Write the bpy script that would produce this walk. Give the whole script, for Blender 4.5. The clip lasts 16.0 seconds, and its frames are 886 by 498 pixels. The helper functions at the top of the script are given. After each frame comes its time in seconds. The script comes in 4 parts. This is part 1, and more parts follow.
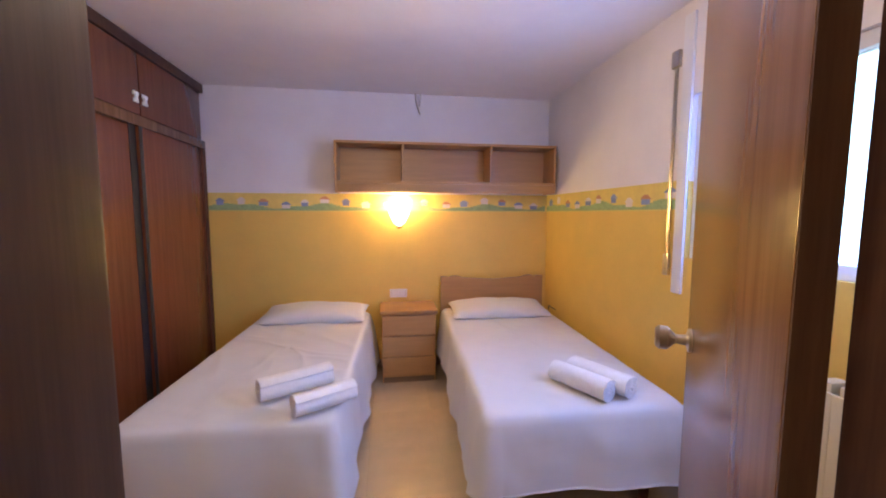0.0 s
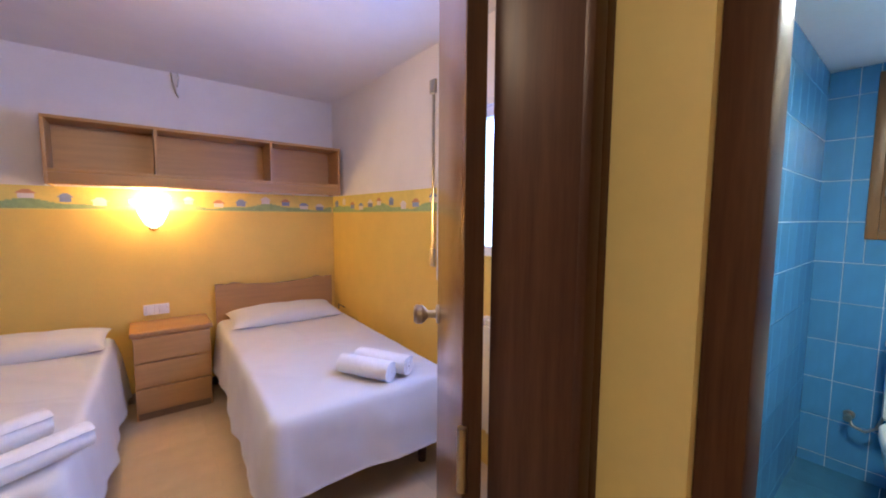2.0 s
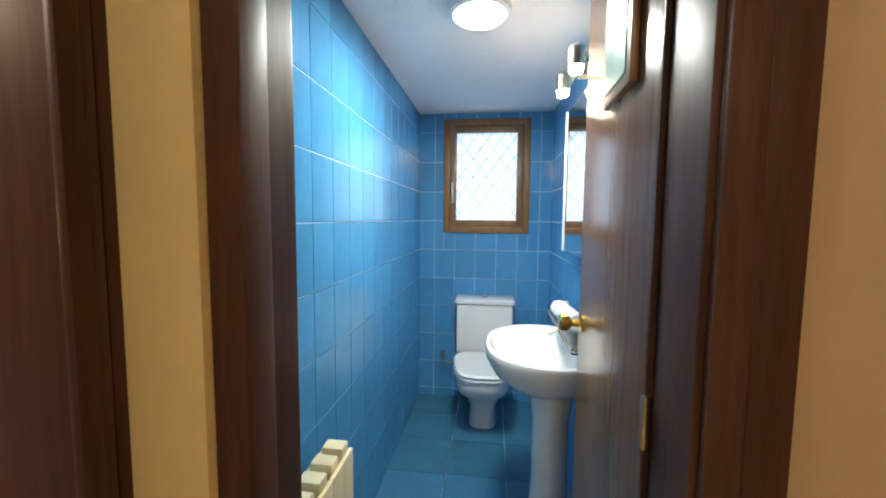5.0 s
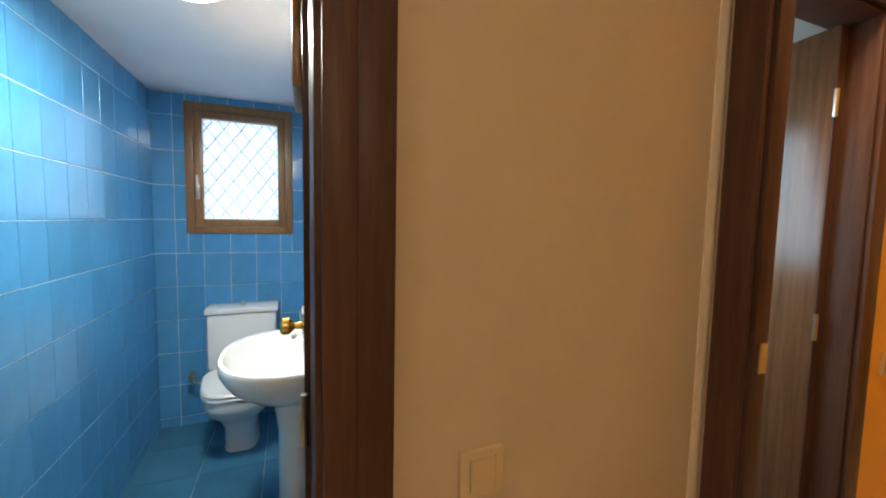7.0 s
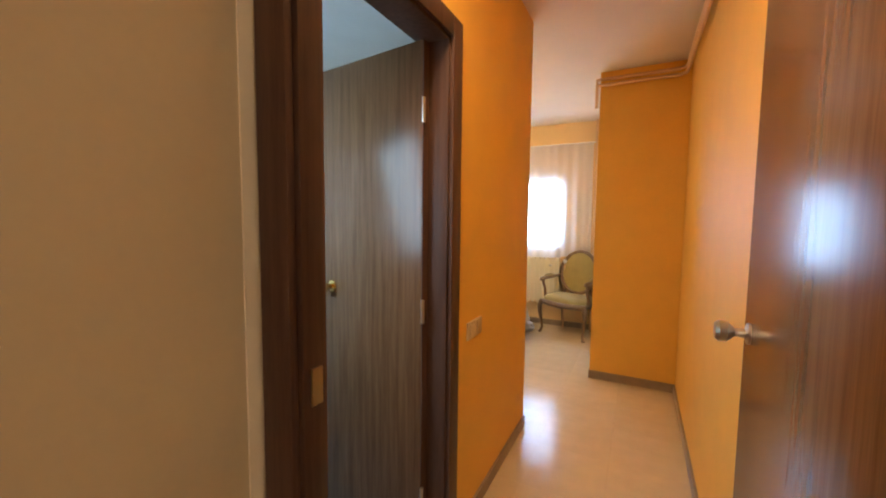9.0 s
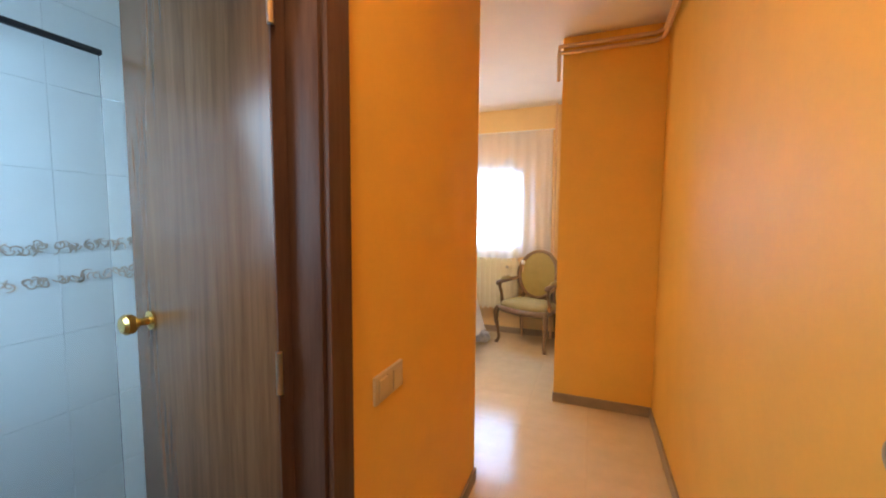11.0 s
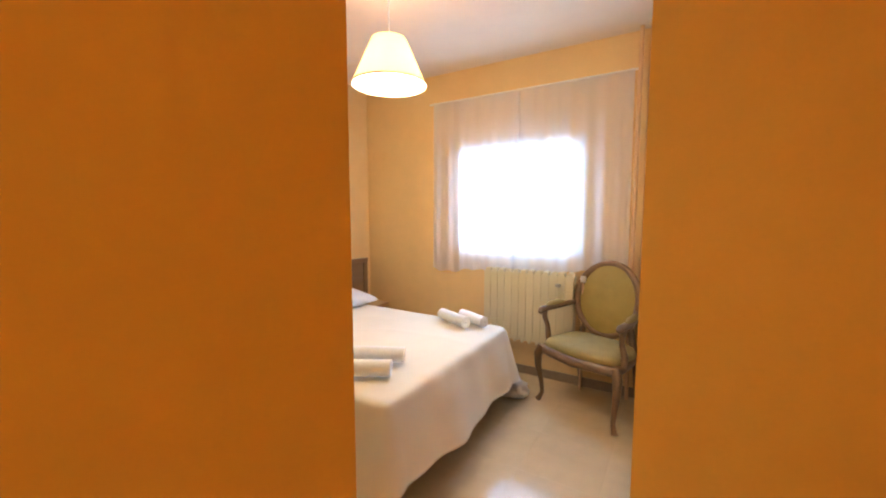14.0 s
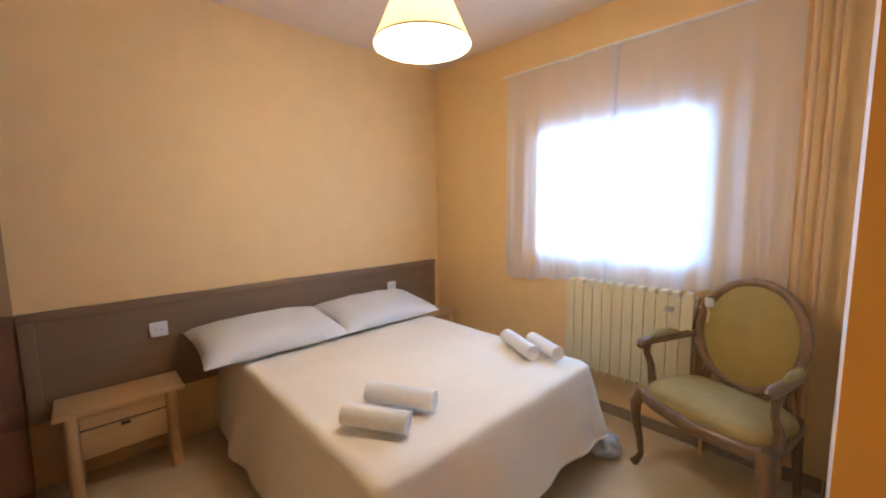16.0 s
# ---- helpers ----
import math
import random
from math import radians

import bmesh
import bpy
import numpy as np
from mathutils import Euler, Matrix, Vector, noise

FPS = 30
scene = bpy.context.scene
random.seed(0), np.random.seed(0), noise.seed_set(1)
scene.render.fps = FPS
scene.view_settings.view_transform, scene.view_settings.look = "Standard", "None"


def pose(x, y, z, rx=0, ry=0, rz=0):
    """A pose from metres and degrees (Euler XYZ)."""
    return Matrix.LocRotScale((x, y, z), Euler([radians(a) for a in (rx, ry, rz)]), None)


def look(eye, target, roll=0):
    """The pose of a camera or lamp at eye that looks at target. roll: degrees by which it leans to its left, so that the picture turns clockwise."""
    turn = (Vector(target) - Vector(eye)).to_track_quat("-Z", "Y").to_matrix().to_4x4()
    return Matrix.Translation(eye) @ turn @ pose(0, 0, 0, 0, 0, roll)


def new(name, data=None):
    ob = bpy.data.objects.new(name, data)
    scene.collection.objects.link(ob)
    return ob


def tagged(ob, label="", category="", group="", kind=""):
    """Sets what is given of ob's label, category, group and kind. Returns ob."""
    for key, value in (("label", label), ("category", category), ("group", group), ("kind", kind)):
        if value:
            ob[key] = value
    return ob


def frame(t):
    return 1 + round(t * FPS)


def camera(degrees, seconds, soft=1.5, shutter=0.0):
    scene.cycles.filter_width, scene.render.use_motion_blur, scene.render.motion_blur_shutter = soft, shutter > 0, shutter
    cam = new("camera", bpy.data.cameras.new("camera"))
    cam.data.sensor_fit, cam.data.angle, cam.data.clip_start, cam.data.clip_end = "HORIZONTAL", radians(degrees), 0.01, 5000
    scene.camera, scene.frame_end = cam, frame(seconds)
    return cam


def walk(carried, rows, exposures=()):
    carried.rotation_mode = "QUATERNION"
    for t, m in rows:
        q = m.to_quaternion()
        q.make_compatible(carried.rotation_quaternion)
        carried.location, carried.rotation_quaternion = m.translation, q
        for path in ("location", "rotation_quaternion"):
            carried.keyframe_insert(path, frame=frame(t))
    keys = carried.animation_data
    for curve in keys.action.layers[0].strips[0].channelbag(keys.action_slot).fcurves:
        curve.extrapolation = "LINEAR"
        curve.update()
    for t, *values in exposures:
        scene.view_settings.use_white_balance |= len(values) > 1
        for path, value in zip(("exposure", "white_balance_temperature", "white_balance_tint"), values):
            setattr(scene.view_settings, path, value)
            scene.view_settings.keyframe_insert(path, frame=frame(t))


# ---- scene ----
cam = camera(98.2, 16.0, soft=2.0)
PATH = [
    (0, (0.118, 0.63, 1.342), (0.402, 2.601, 1.16), 0.1),
    (0.5, (0.102, 0.597, 1.34), (0.59, 2.529, 1.165), 0.2),
    (1, (0.104, 0.579, 1.332), (0.846, 2.429, 1.165), 0.4),
    (1.5, (0.108, 0.553, 1.337), (1.104, 2.279, 1.169), 0.4),
    (2, (0.131, 0.535, 1.337), (1.369, 2.096, 1.167), 0.4),
    (2.5, (0.131, 0.504, 1.334), (1.601, 1.85, 1.174), 0.7),
    (3, (0.136, 0.487, 1.335), (1.807, 1.575, 1.178), 0.9),
    (3.5, (0.148, 0.47, 1.335), (1.963, 1.296, 1.18), 1.0),
    (4, (0.159, 0.434, 1.335), (2.07, 1.006, 1.182), 0.9),
    (6.5, (0.195, 0.222, 1.348), (2.16, -0.121, 1.192), 0.8),
    (7, (0.158, 0.137, 1.349), (2.009, -0.605, 1.2), 1.1),
    (7.5, (0.116, 0.055, 1.352), (1.752, -1.085, 1.192), 1.0),
    (8, (0.096, -0.026, 1.344), (1.464, -1.477, 1.205), 0.7),
    (8.5, (0.124, -0.148, 1.358), (1.208, -1.823, 1.211), 0.8),
    (11, (0.282, -0.922, 1.333), (0.998, -2.783, 1.178), 0.4),
    (11.5, (0.309, -1.127, 1.331), (1.035, -2.983, 1.167), 0.4),
    (12, (0.305, -1.42, 1.343), (1.055, -3.265, 1.162), 0.2),
    (12.5, (0.363, -1.703, 1.362), (1.113, -3.547, 1.167), -0.3),
    (13, (0.385, -1.93, 1.378), (1.176, -3.755, 1.165), -0.4),
    (13.5, (0.395, -2.144, 1.375), (1.282, -3.925, 1.173), -0.1),
    (14, (0.396, -2.329, 1.335), (1.439, -4.026, 1.154), -0.0),
    (14.5, (0.414, -2.482, 1.369), (1.597, -4.081, 1.161), -0.5),
    (15, (0.466, -2.656, 1.351), (1.742, -4.182, 1.144), -0.6),
    (15.5, (0.511, -2.799, 1.348), (1.877, -4.247, 1.144), -0.7),
    (16, (0.508, -2.925, 1.367), (1.956, -4.287, 1.148), -0.7),
]
EXPOSURES = ((0, 0.65, 6500, 10), (3, 0.72, 6600, 10), (4, 0.75, 6600, 10), (6.5, 0.7, 6900, 10), (8.5, 0.6, 6700, 10), (11, 0.75, 6300, 10), (12, 0.68, 6500, 10), (13.5, 0.6, 6400, 10), (14.5, 0.40, 6000, 10), (16, 0.14, 5700, 10))
walk(cam, [(t, look(eye, target, roll)) for t, eye, target, roll in PATH], EXPOSURES)

# ---- world, lights ----
world = bpy.data.worlds.new("sky_world")
scene.world = world
world.use_nodes = True
wn = world.node_tree
sky = wn.nodes.new("ShaderNodeTexSky")
sky.sky_type = "NISHITA"
sky.sun_disc = False
sky.sun_elevation, sky.sun_rotation = radians(40), radians(200)
wn.nodes["Background"].inputs[1].default_value = 0.12
wn.links.new(sky.outputs[0], wn.nodes["Background"].inputs[0])


def lamp(name, kind, m, energy, colour, size=0.1, size_y=None):
    d = bpy.data.lights.new(name, kind)
    d.energy, d.color = energy, colour
    if kind == "AREA":
        d.size = size
        if size_y:
            d.shape, d.size_y = "RECTANGLE", size_y
    elif kind == "SUN":
        d.angle = size
    else:
        d.shadow_soft_size = size
    o = new(name, d)
    o.matrix_world = m
    return o


WARM = (1.0, 0.62, 0.28)
DAY = (0.50, 0.62, 1.0)
lamp("sun", "SUN", look((-4, -20, 20), (0, 0, 0)), 2.0, (1, 0.95, 0.88), radians(0.5))
lamp("window_daylight_twin", "AREA", look((1.60, 1.78, 1.52), (0.6, 2.5, 1.25)), 18, (0.19, 0.34, 1.0), 1.0, 0.75)
lamp("window_daylight_bath", "AREA", look((3.03, 0.42, 1.64), (1, 0.42, 1.64)), 0.9, (0.6, 0.8, 1.0), 0.43, 0.62)
lamp("window_daylight_main", "AREA", look((1.57, -5.362, 1.45), (1.57, -3, 1.45)), 23, (0.36, 0.60, 1.0), 0.98, 0.80)
lamp("wall_lamp_light", "POINT", pose(0.215, 3.86, 1.40), 17, (1.0, 0.68, 0.28), 0.05)
lamp("bath_ceiling_light", "AREA", look((1.62, 0.43, 2.02), (1.62, 0.43, 0)), 11.5, (0.92, 1.0, 0.96), 0.18)
lamp("bath_spot_light", "POINT", pose(1.86, 0.14, 1.80), 0.7, (1.0, 0.85, 0.6), 0.03)
lamp("bath_spot_light", "POINT", pose(1.62, 0.14, 1.80), 0.7, (1.0, 0.85, 0.6), 0.03)
lamp("pendant_light", "POINT", pose(1.77, -4.01, 1.93), 15.5, (1.0, 0.82, 0.58), 0.09)
lamp("pendant_inner_light", "POINT", pose(1.77, -4.01, 2.13), 6, (1.0, 0.82, 0.58), 0.04)
# Added fill light in mid-room; only a loose cable hangs from this ceiling.
lamp("twin_fill_light", "POINT", pose(0.1, 1.7, 2.06), 14, (1.0, 0.78, 0.56), 0.10)
# Fill light added for the hall walls; no lamp is known here.
lamp("hall_fill_light", "POINT", pose(-0.9, 0.15, 2.1), 8.0, (1.0, 0.82, 0.62), 0.06)
# Down-facing fill panel added over the corridor, where no fixture is seen.
lamp("corridor_fill_light", "AREA", look((0.58, -1.05, 2.52), (0.58, -1.05, 0)), 10.5, (1.0, 0.78, 0.50), 0.25)
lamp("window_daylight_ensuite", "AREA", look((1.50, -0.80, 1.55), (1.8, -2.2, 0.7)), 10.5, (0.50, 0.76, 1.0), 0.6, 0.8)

# ---- materials ----


def mat(name, colour, rough=0.5, metal=0.0, var=0.08, scale=6.0, bump=0.1, fine=120.0, stretch=(1, 1, 1), spec=0.5, dark=None):
    """Two scales of noise vary the colour and the relief."""
    m = bpy.data.materials.new(name)
    m.use_nodes = True
    nt = m.node_tree
    b = nt.nodes["Principled BSDF"]
    b.inputs["Roughness"].default_value = rough
    b.inputs["Metallic"].default_value = metal
    b.inputs["Specular IOR Level"].default_value = spec
    tc = nt.nodes.new("ShaderNodeTexCoord")
    mp = nt.nodes.new("ShaderNodeMapping")
    mp.inputs["Scale"].default_value = stretch
    nt.links.new(tc.outputs["Object"], mp.inputs[0])
    n1 = nt.nodes.new("ShaderNodeTexNoise")
    n1.inputs["Scale"].default_value = scale
    n1.inputs["Detail"].default_value = 4
    n2 = nt.nodes.new("ShaderNodeTexNoise")
    n2.inputs["Scale"].default_value = fine
    n2.inputs["Detail"].default_value = 2
    for n in (n1, n2):
        nt.links.new(mp.outputs[0], n.inputs[0])
    mixv = nt.nodes.new("ShaderNodeMath")
    mixv.operation = "MULTIPLY_ADD"
    mixv.inputs[1].default_value = 0.4
    nt.links.new(n2.outputs[0], mixv.inputs[0])
    nt.links.new(n1.outputs[0], mixv.inputs[2])
    ramp = nt.nodes.new("ShaderNodeValToRGB")
    ramp.color_ramp.elements[0].position, ramp.color_ramp.elements[1].position = 0.35, 1.0
    lo = dark or tuple(c * (1 - var) for c in colour)
    hi = tuple(min(1, c * (1 + var * 0.6)) for c in colour)
    ramp.color_ramp.elements[0].color = (*lo, 1)
    ramp.color_ramp.elements[1].color = (*hi, 1)
    nt.links.new(mixv.outputs[0], ramp.inputs[0])
    info = nt.nodes.new("ShaderNodeObjectInfo")
    hsv = nt.nodes.new("ShaderNodeHueSaturation")
    mr = nt.nodes.new("ShaderNodeMapRange")
    mr.inputs["To Min"].default_value, mr.inputs["To Max"].default_value = 1 - var * 0.5, 1 + var * 0.5
    nt.links.new(info.outputs["Random"], mr.inputs[0])
    nt.links.new(mr.outputs[0], hsv.inputs["Value"])
    nt.links.new(ramp.outputs[0], hsv.inputs["Color"])
    nt.links.new(hsv.outputs[0], b.inputs["Base Color"])
    if bump:
        bn = nt.nodes.new("ShaderNodeBump")
        bn.inputs["Strength"].default_value = bump
        bn.inputs["Distance"].default_value = 0.003
        nt.links.new(mixv.outputs[0], bn.inputs["Height"])
        nt.links.new(bn.outputs[0], b.inputs["Normal"])
    return m


def glow(name, colour, strength):
    m = bpy.data.materials.new(name)
    m.use_nodes = True
    b = m.node_tree.nodes["Principled BSDF"]
    b.inputs["Base Color"].default_value = (*colour, 1)
    b.inputs["Emission Color"].default_value = (*colour, 1)
    b.inputs["Emission Strength"].default_value = strength
    return m


def sheer(name, colour, alpha):
    """Thin cloth or frosted shade: part of the light passes straight, part is scattered through."""
    m = bpy.data.materials.new(name)
    m.use_nodes = True
    nt = m.node_tree
    nt.nodes.remove(nt.nodes["Principled BSDF"])
    out = nt.nodes["Material Output"]
    d, t, p = (nt.nodes.new("ShaderNodeBsdf" + k) for k in ("Diffuse", "Translucent", "Transparent"))
    d.inputs[0].default_value = t.inputs[0].default_value = (*colour, 1)
    a, b = nt.nodes.new("ShaderNodeMixShader"), nt.nodes.new("ShaderNodeMixShader")
    a.inputs[0].default_value = 0.65
    nt.links.new(d.outputs[0], a.inputs[1])
    nt.links.new(t.outputs[0], a.inputs[2])
    n = nt.nodes.new("ShaderNodeTexNoise")
    n.inputs["Scale"].default_value = 300
    mr = nt.nodes.new("ShaderNodeMapRange")
    mr.inputs["To Min"].default_value, mr.inputs["To Max"].default_value = alpha - 0.1, alpha + 0.1
    nt.links.new(n.outputs[0], mr.inputs[0])
    nt.links.new(mr.outputs[0], b.inputs[0])
    nt.links.new(p.outputs[0], b.inputs[1])
    nt.links.new(a.outputs[0], b.inputs[2])
    nt.links.new(b.outputs[0], out.inputs[0])
    return m


def glass(name, rough=0.0):
    m = bpy.data.materials.new(name)
    m.use_nodes = True
    b = m.node_tree.nodes["Principled BSDF"]
    b.inputs["Transmission Weight"].default_value = 1
    b.inputs["Roughness"].default_value = rough
    b.inputs["IOR"].default_value = 1.1
    return m


M_WHITE = mat("white_plaster", (0.78, 0.74, 0.74), 0.85, var=0.05, bump=0.25, fine=60)
M_CEIL = mat("ceiling_paint", (0.80, 0.76, 0.74), 0.9, var=0.04, bump=0.2, fine=50)
M_YELLOW = mat("yellow_paint", (0.77, 0.52, 0.12), 0.6, var=0.06, bump=0.2, fine=60)
# Hall front wall and return are lighter and yellower than the other hall walls.
M_HALLY = mat("hall_light_mustard", (0.86, 0.74, 0.37), 0.6, var=0.06, bump=0.2, fine=60)
M_HALL = mat("hall_dark_beige", (0.56, 0.445, 0.30), 0.6, var=0.06, bump=0.2, fine=60)
M_ORANGE = mat("orange_paint", (0.82, 0.46, 0.075), 0.6, var=0.05, bump=0.2, fine=60)
M_PEACH = mat("peach_paint", (0.81, 0.56, 0.26), 0.65, var=0.05, bump=0.2, fine=60)
M_PALE = mat("pale_plaster", (0.78, 0.66, 0.52), 0.7, var=0.05, bump=0.2, fine=60)
M_DARKWOOD = mat("dark_stained_wood", (0.085, 0.044, 0.030), 0.42, var=0.35, scale=9, bump=0.06, fine=60, stretch=(6, 6, 0.35), dark=(0.05, 0.022, 0.014), spec=0.17)
M_DOOR = mat("walnut_veneer", (0.18, 0.088, 0.040), 0.23, var=0.3, scale=7, bump=0.05, fine=50, stretch=(7, 7, 0.3), dark=(0.095, 0.042, 0.017), spec=0.38)
M_MAHOG = mat("mahogany_veneer", (0.17, 0.056, 0.026), 0.22, var=0.15, scale=6, bump=0.06, fine=50, stretch=(6, 6, 0.3), dark=(0.12, 0.038, 0.017))
M_BEECH = mat("light_wood", (0.50, 0.27, 0.10), 0.4, var=0.15, scale=5, bump=0.08, fine=60, stretch=(0.6, 8, 8))
M_PINE = mat("pine_wood", (0.58, 0.37, 0.17), 0.45, var=0.15, scale=6, bump=0.08, fine=60, stretch=(8, 0.7, 8))
M_BROWNBOARD = mat("grey_brown_board", (0.22, 0.14, 0.08), 0.4, var=0.12, scale=5, bump=0.06, fine=60, stretch=(6, 0.4, 6))
M_CHAIRWOOD = mat("worn_chair_wood", (0.20, 0.115, 0.055), 0.3, var=0.3, scale=18, bump=0.1, fine=90)
M_OLIVE = mat("olive_velvet", (0.34, 0.24, 0.055), 0.75, var=0.15, scale=14, bump=0.3, fine=300)
M_OLIVE_SEAT = mat("olive_seat_cloth", (0.33, 0.25, 0.09), 0.75, var=0.15, scale=14, bump=0.3, fine=300)
M_LINEN = mat("white_linen", (0.68, 0.665, 0.65), 0.8, var=0.05, scale=5, bump=0.5, fine=260)
M_CREAM = mat("cream_bedspread", (0.84, 0.76, 0.63), 0.8, var=0.04, scale=5, bump=0.15, fine=400)
M_TOWEL = mat("white_terry", (0.84, 0.82, 0.80), 0.95, var=0.05, scale=40, bump=0.9, fine=500)
M_BLUETILE = mat("blue_glazed_tile", (0.075, 0.30, 0.56), 0.16, var=0.16, scale=5, bump=0.03, fine=14, stretch=(2, 2, 0.6))
M_GROUT = mat("pale_grout", (0.62, 0.74, 0.82), 0.8, var=0.1, scale=20)
M_FLOORTEAL = mat("teal_floor_tile", (0.05, 0.19, 0.31), 0.18, var=0.2, scale=6, bump=0.03)
M_WHITETILE = mat("white_wall_tile", (0.72, 0.78, 0.80), 0.2, var=0.04, scale=6, bump=0)
M_TERRAZZO = mat("terrazzo", (0.66, 0.51, 0.32), 0.14, var=0.09, scale=9, bump=0.02, fine=160)
M_CERAMIC = mat("white_ceramic", (0.85, 0.83, 0.80), 0.07, var=0.02, bump=0)
M_PLASTIC = mat("white_plastic", (0.80, 0.79, 0.76), 0.35, var=0.03, bump=0)
# Tan tone for the hall and corridor switch plates.
M_SWITCH = mat("tan_switch_plastic", (0.58, 0.44, 0.26), 0.4, var=0.05, bump=0)
M_ENAMEL = mat("cream_enamel", (0.76, 0.66, 0.42), 0.35, var=0.05, bump=0.03)
M_PIPE = mat("painted_pipe", (0.72, 0.46, 0.24), 0.45, var=0.06, bump=0.05)
M_BRASS = mat("brass", (0.72, 0.48, 0.14), 0.22, 1.0, var=0.12, scale=30, bump=0.02)
M_STEEL = mat("brushed_steel", (0.55, 0.50, 0.42), 0.28, 1.0, var=0.1, scale=30, bump=0.02)
M_LEAD = mat("grey_lead", (0.42, 0.44, 0.48), 0.5, 0.0, var=0.1)
M_BLACK = mat("plain_black", (0.02, 0.02, 0.025), 0.5, var=0.1)
M_BASE = mat("grey_skirting", (0.30, 0.22, 0.15), 0.4, var=0.2, scale=12)
M_WINWOOD = mat("window_wood", (0.27, 0.13, 0.05), 0.35, var=0.25, scale=8, bump=0.08, stretch=(5, 5, 1))
M_FRIEZE = mat("frieze_paper", (0.74, 0.58, 0.16), 0.7, var=0.15, scale=12)
M_GREEN = mat("frieze_green", (0.33, 0.45, 0.20), 0.7, var=0.25, scale=25)
M_HBLUE = mat("frieze_blue", (0.24, 0.30, 0.48), 0.7, var=0.2, scale=25)
M_HWHITE = mat("frieze_white", (0.75, 0.68, 0.62), 0.7, var=0.1, scale=25)
M_HRED = mat("frieze_red", (0.60, 0.28, 0.14), 0.7, var=0.15, scale=25)
M_FLORAL = mat("floral_brown", (0.52, 0.42, 0.34), 0.5, var=0.3, scale=40)
M_ALU = mat("white_lacquered_frame", (0.75, 0.76, 0.80), 0.35, var=0.03, bump=0)
M_STONE = mat("facade_plaster", (0.75, 0.72, 0.66), 0.9, var=0.15, scale=1.0)
M_GRASS = mat("outside_ground", (0.12, 0.13, 0.07), 0.95, var=0.4, scale=0.6)
M_SHADE_IN = sheer("lamp_shade_cloth", (0.90, 0.74, 0.46), 0.95)
M_SHADE_W = sheer("opal_lamp_glass", (1.0, 0.95, 0.85), 0.6)
M_SHEER = sheer("sheer_curtain", (0.92, 0.90, 0.92), 0.80)
M_GLASS = glass("clear_glass")
M_FROST = sheer("frosted_glass", (0.90, 0.93, 0.96), 0.85)
M_MIRROR = mat("mirror_silver", (0.88, 0.90, 0.92), 0.02, 1.0, var=0.0, bump=0)
M_BULB = glow("lamp_glow", (1.0, 0.80, 0.48), 22)
M_DISC = glow("ceiling_lamp_glow", (0.95, 1.0, 0.92), 3)
M_BULB2 = glow("pendant_glow", (1.0, 0.86, 0.62), 5)
M_DAY = glow("bright_outside", (0.50, 0.76, 1.0), 3.2)
M_DAYB = glow("soft_outside", (0.66, 0.80, 1.0), 0.62)

# ---- helpers of this scene ----


def bx(bm, x0, y0, z0, x1, y1, z1, bevel=0.0):
    r = bmesh.ops.create_cube(bm, size=1)
    vs = r["verts"]
    for v in vs:
        v.co = Vector(((x0 + x1) / 2 + v.co.x * abs(x1 - x0), (y0 + y1) / 2 + v.co.y * abs(y1 - y0), (z0 + z1) / 2 + v.co.z * abs(z1 - z0)))
    if bevel:
        es = list({e for v in vs for e in v.link_edges})
        bmesh.ops.bevel(bm, geom=es, offset=bevel, segments=2, affect="EDGES", profile=0.6)
    return bm


def box(x0, y0, z0, x1, y1, z1, bevel=0.0):
    return bx(bmesh.new(), x0, y0, z0, x1, y1, z1, bevel)


def tube(path, radius, sides=10, bm=None, flat=1.0):
    """A round bar along a list of points; radius a number or one for each point."""
    bm = bm or bmesh.new()
    pts = [Vector(p) for p in path]
    rad = radius if hasattr(radius, "__len__") else [radius] * len(pts)
    rings = []
    side = None
    for i, p in enumerate(pts):
        d = (pts[min(i + 1, len(pts) - 1)] - pts[max(i - 1, 0)]).normalized()
        if side is None:
            side = d.orthogonal().normalized()
        side = (side - d * side.dot(d)).normalized()
        up = d.cross(side)
        rings.append([bm.verts.new(p + rad[i] * (math.cos(a) * side + flat * math.sin(a) * up)) for a in (2 * math.pi * k / sides for k in range(sides))])
    for a, b in zip(rings, rings[1:]):
        for k in range(sides):
            bm.faces.new((a[k], a[(k + 1) % sides], b[(k + 1) % sides], b[k]))
    bm.faces.new(rings[0][::-1])
    bm.faces.new(rings[-1])
    return bm


def lathe(profile, sides=28, at=(0, 0, 0), bm=None, axis="z", sy=1.0, cap=True):
    """A turned body from (radius, height) pairs."""
    bm = bm or bmesh.new()
    rings = []
    for r, h in profile:
        ring = []
        for k in range(sides):
            a = 2 * math.pi * k / sides
            c, s = r * math.cos(a), r * math.sin(a) * sy
            v = {"z": (c, s, h), "x": (h, c, s), "y": (s, h, c)}[axis]
            ring.append(bm.verts.new(Vector(at) + Vector(v)))
        rings.append(ring)
    for a, b in zip(rings, rings[1:]):
        for k in range(sides):
            bm.faces.new((a[k], a[(k + 1) % sides], b[(k + 1) % sides], b[k]))
    if cap and profile[0][0] > 0:
        bm.faces.new(rings[0][::-1])
    if cap and profile[-1][0] > 0:
        bm.faces.new(rings[-1])
    return bm


def mesh_of(name, bm, material, smooth=None):
    bmesh.ops.recalc_face_normals(bm, faces=bm.faces)
    me = bpy.data.meshes.new(name)
    bm.to_mesh(me)
    bm.free()
    me.materials.append(material)
    if smooth:
        me.shade_smooth()
        me.set_sharp_from_angle(angle=radians(smooth))
    return me


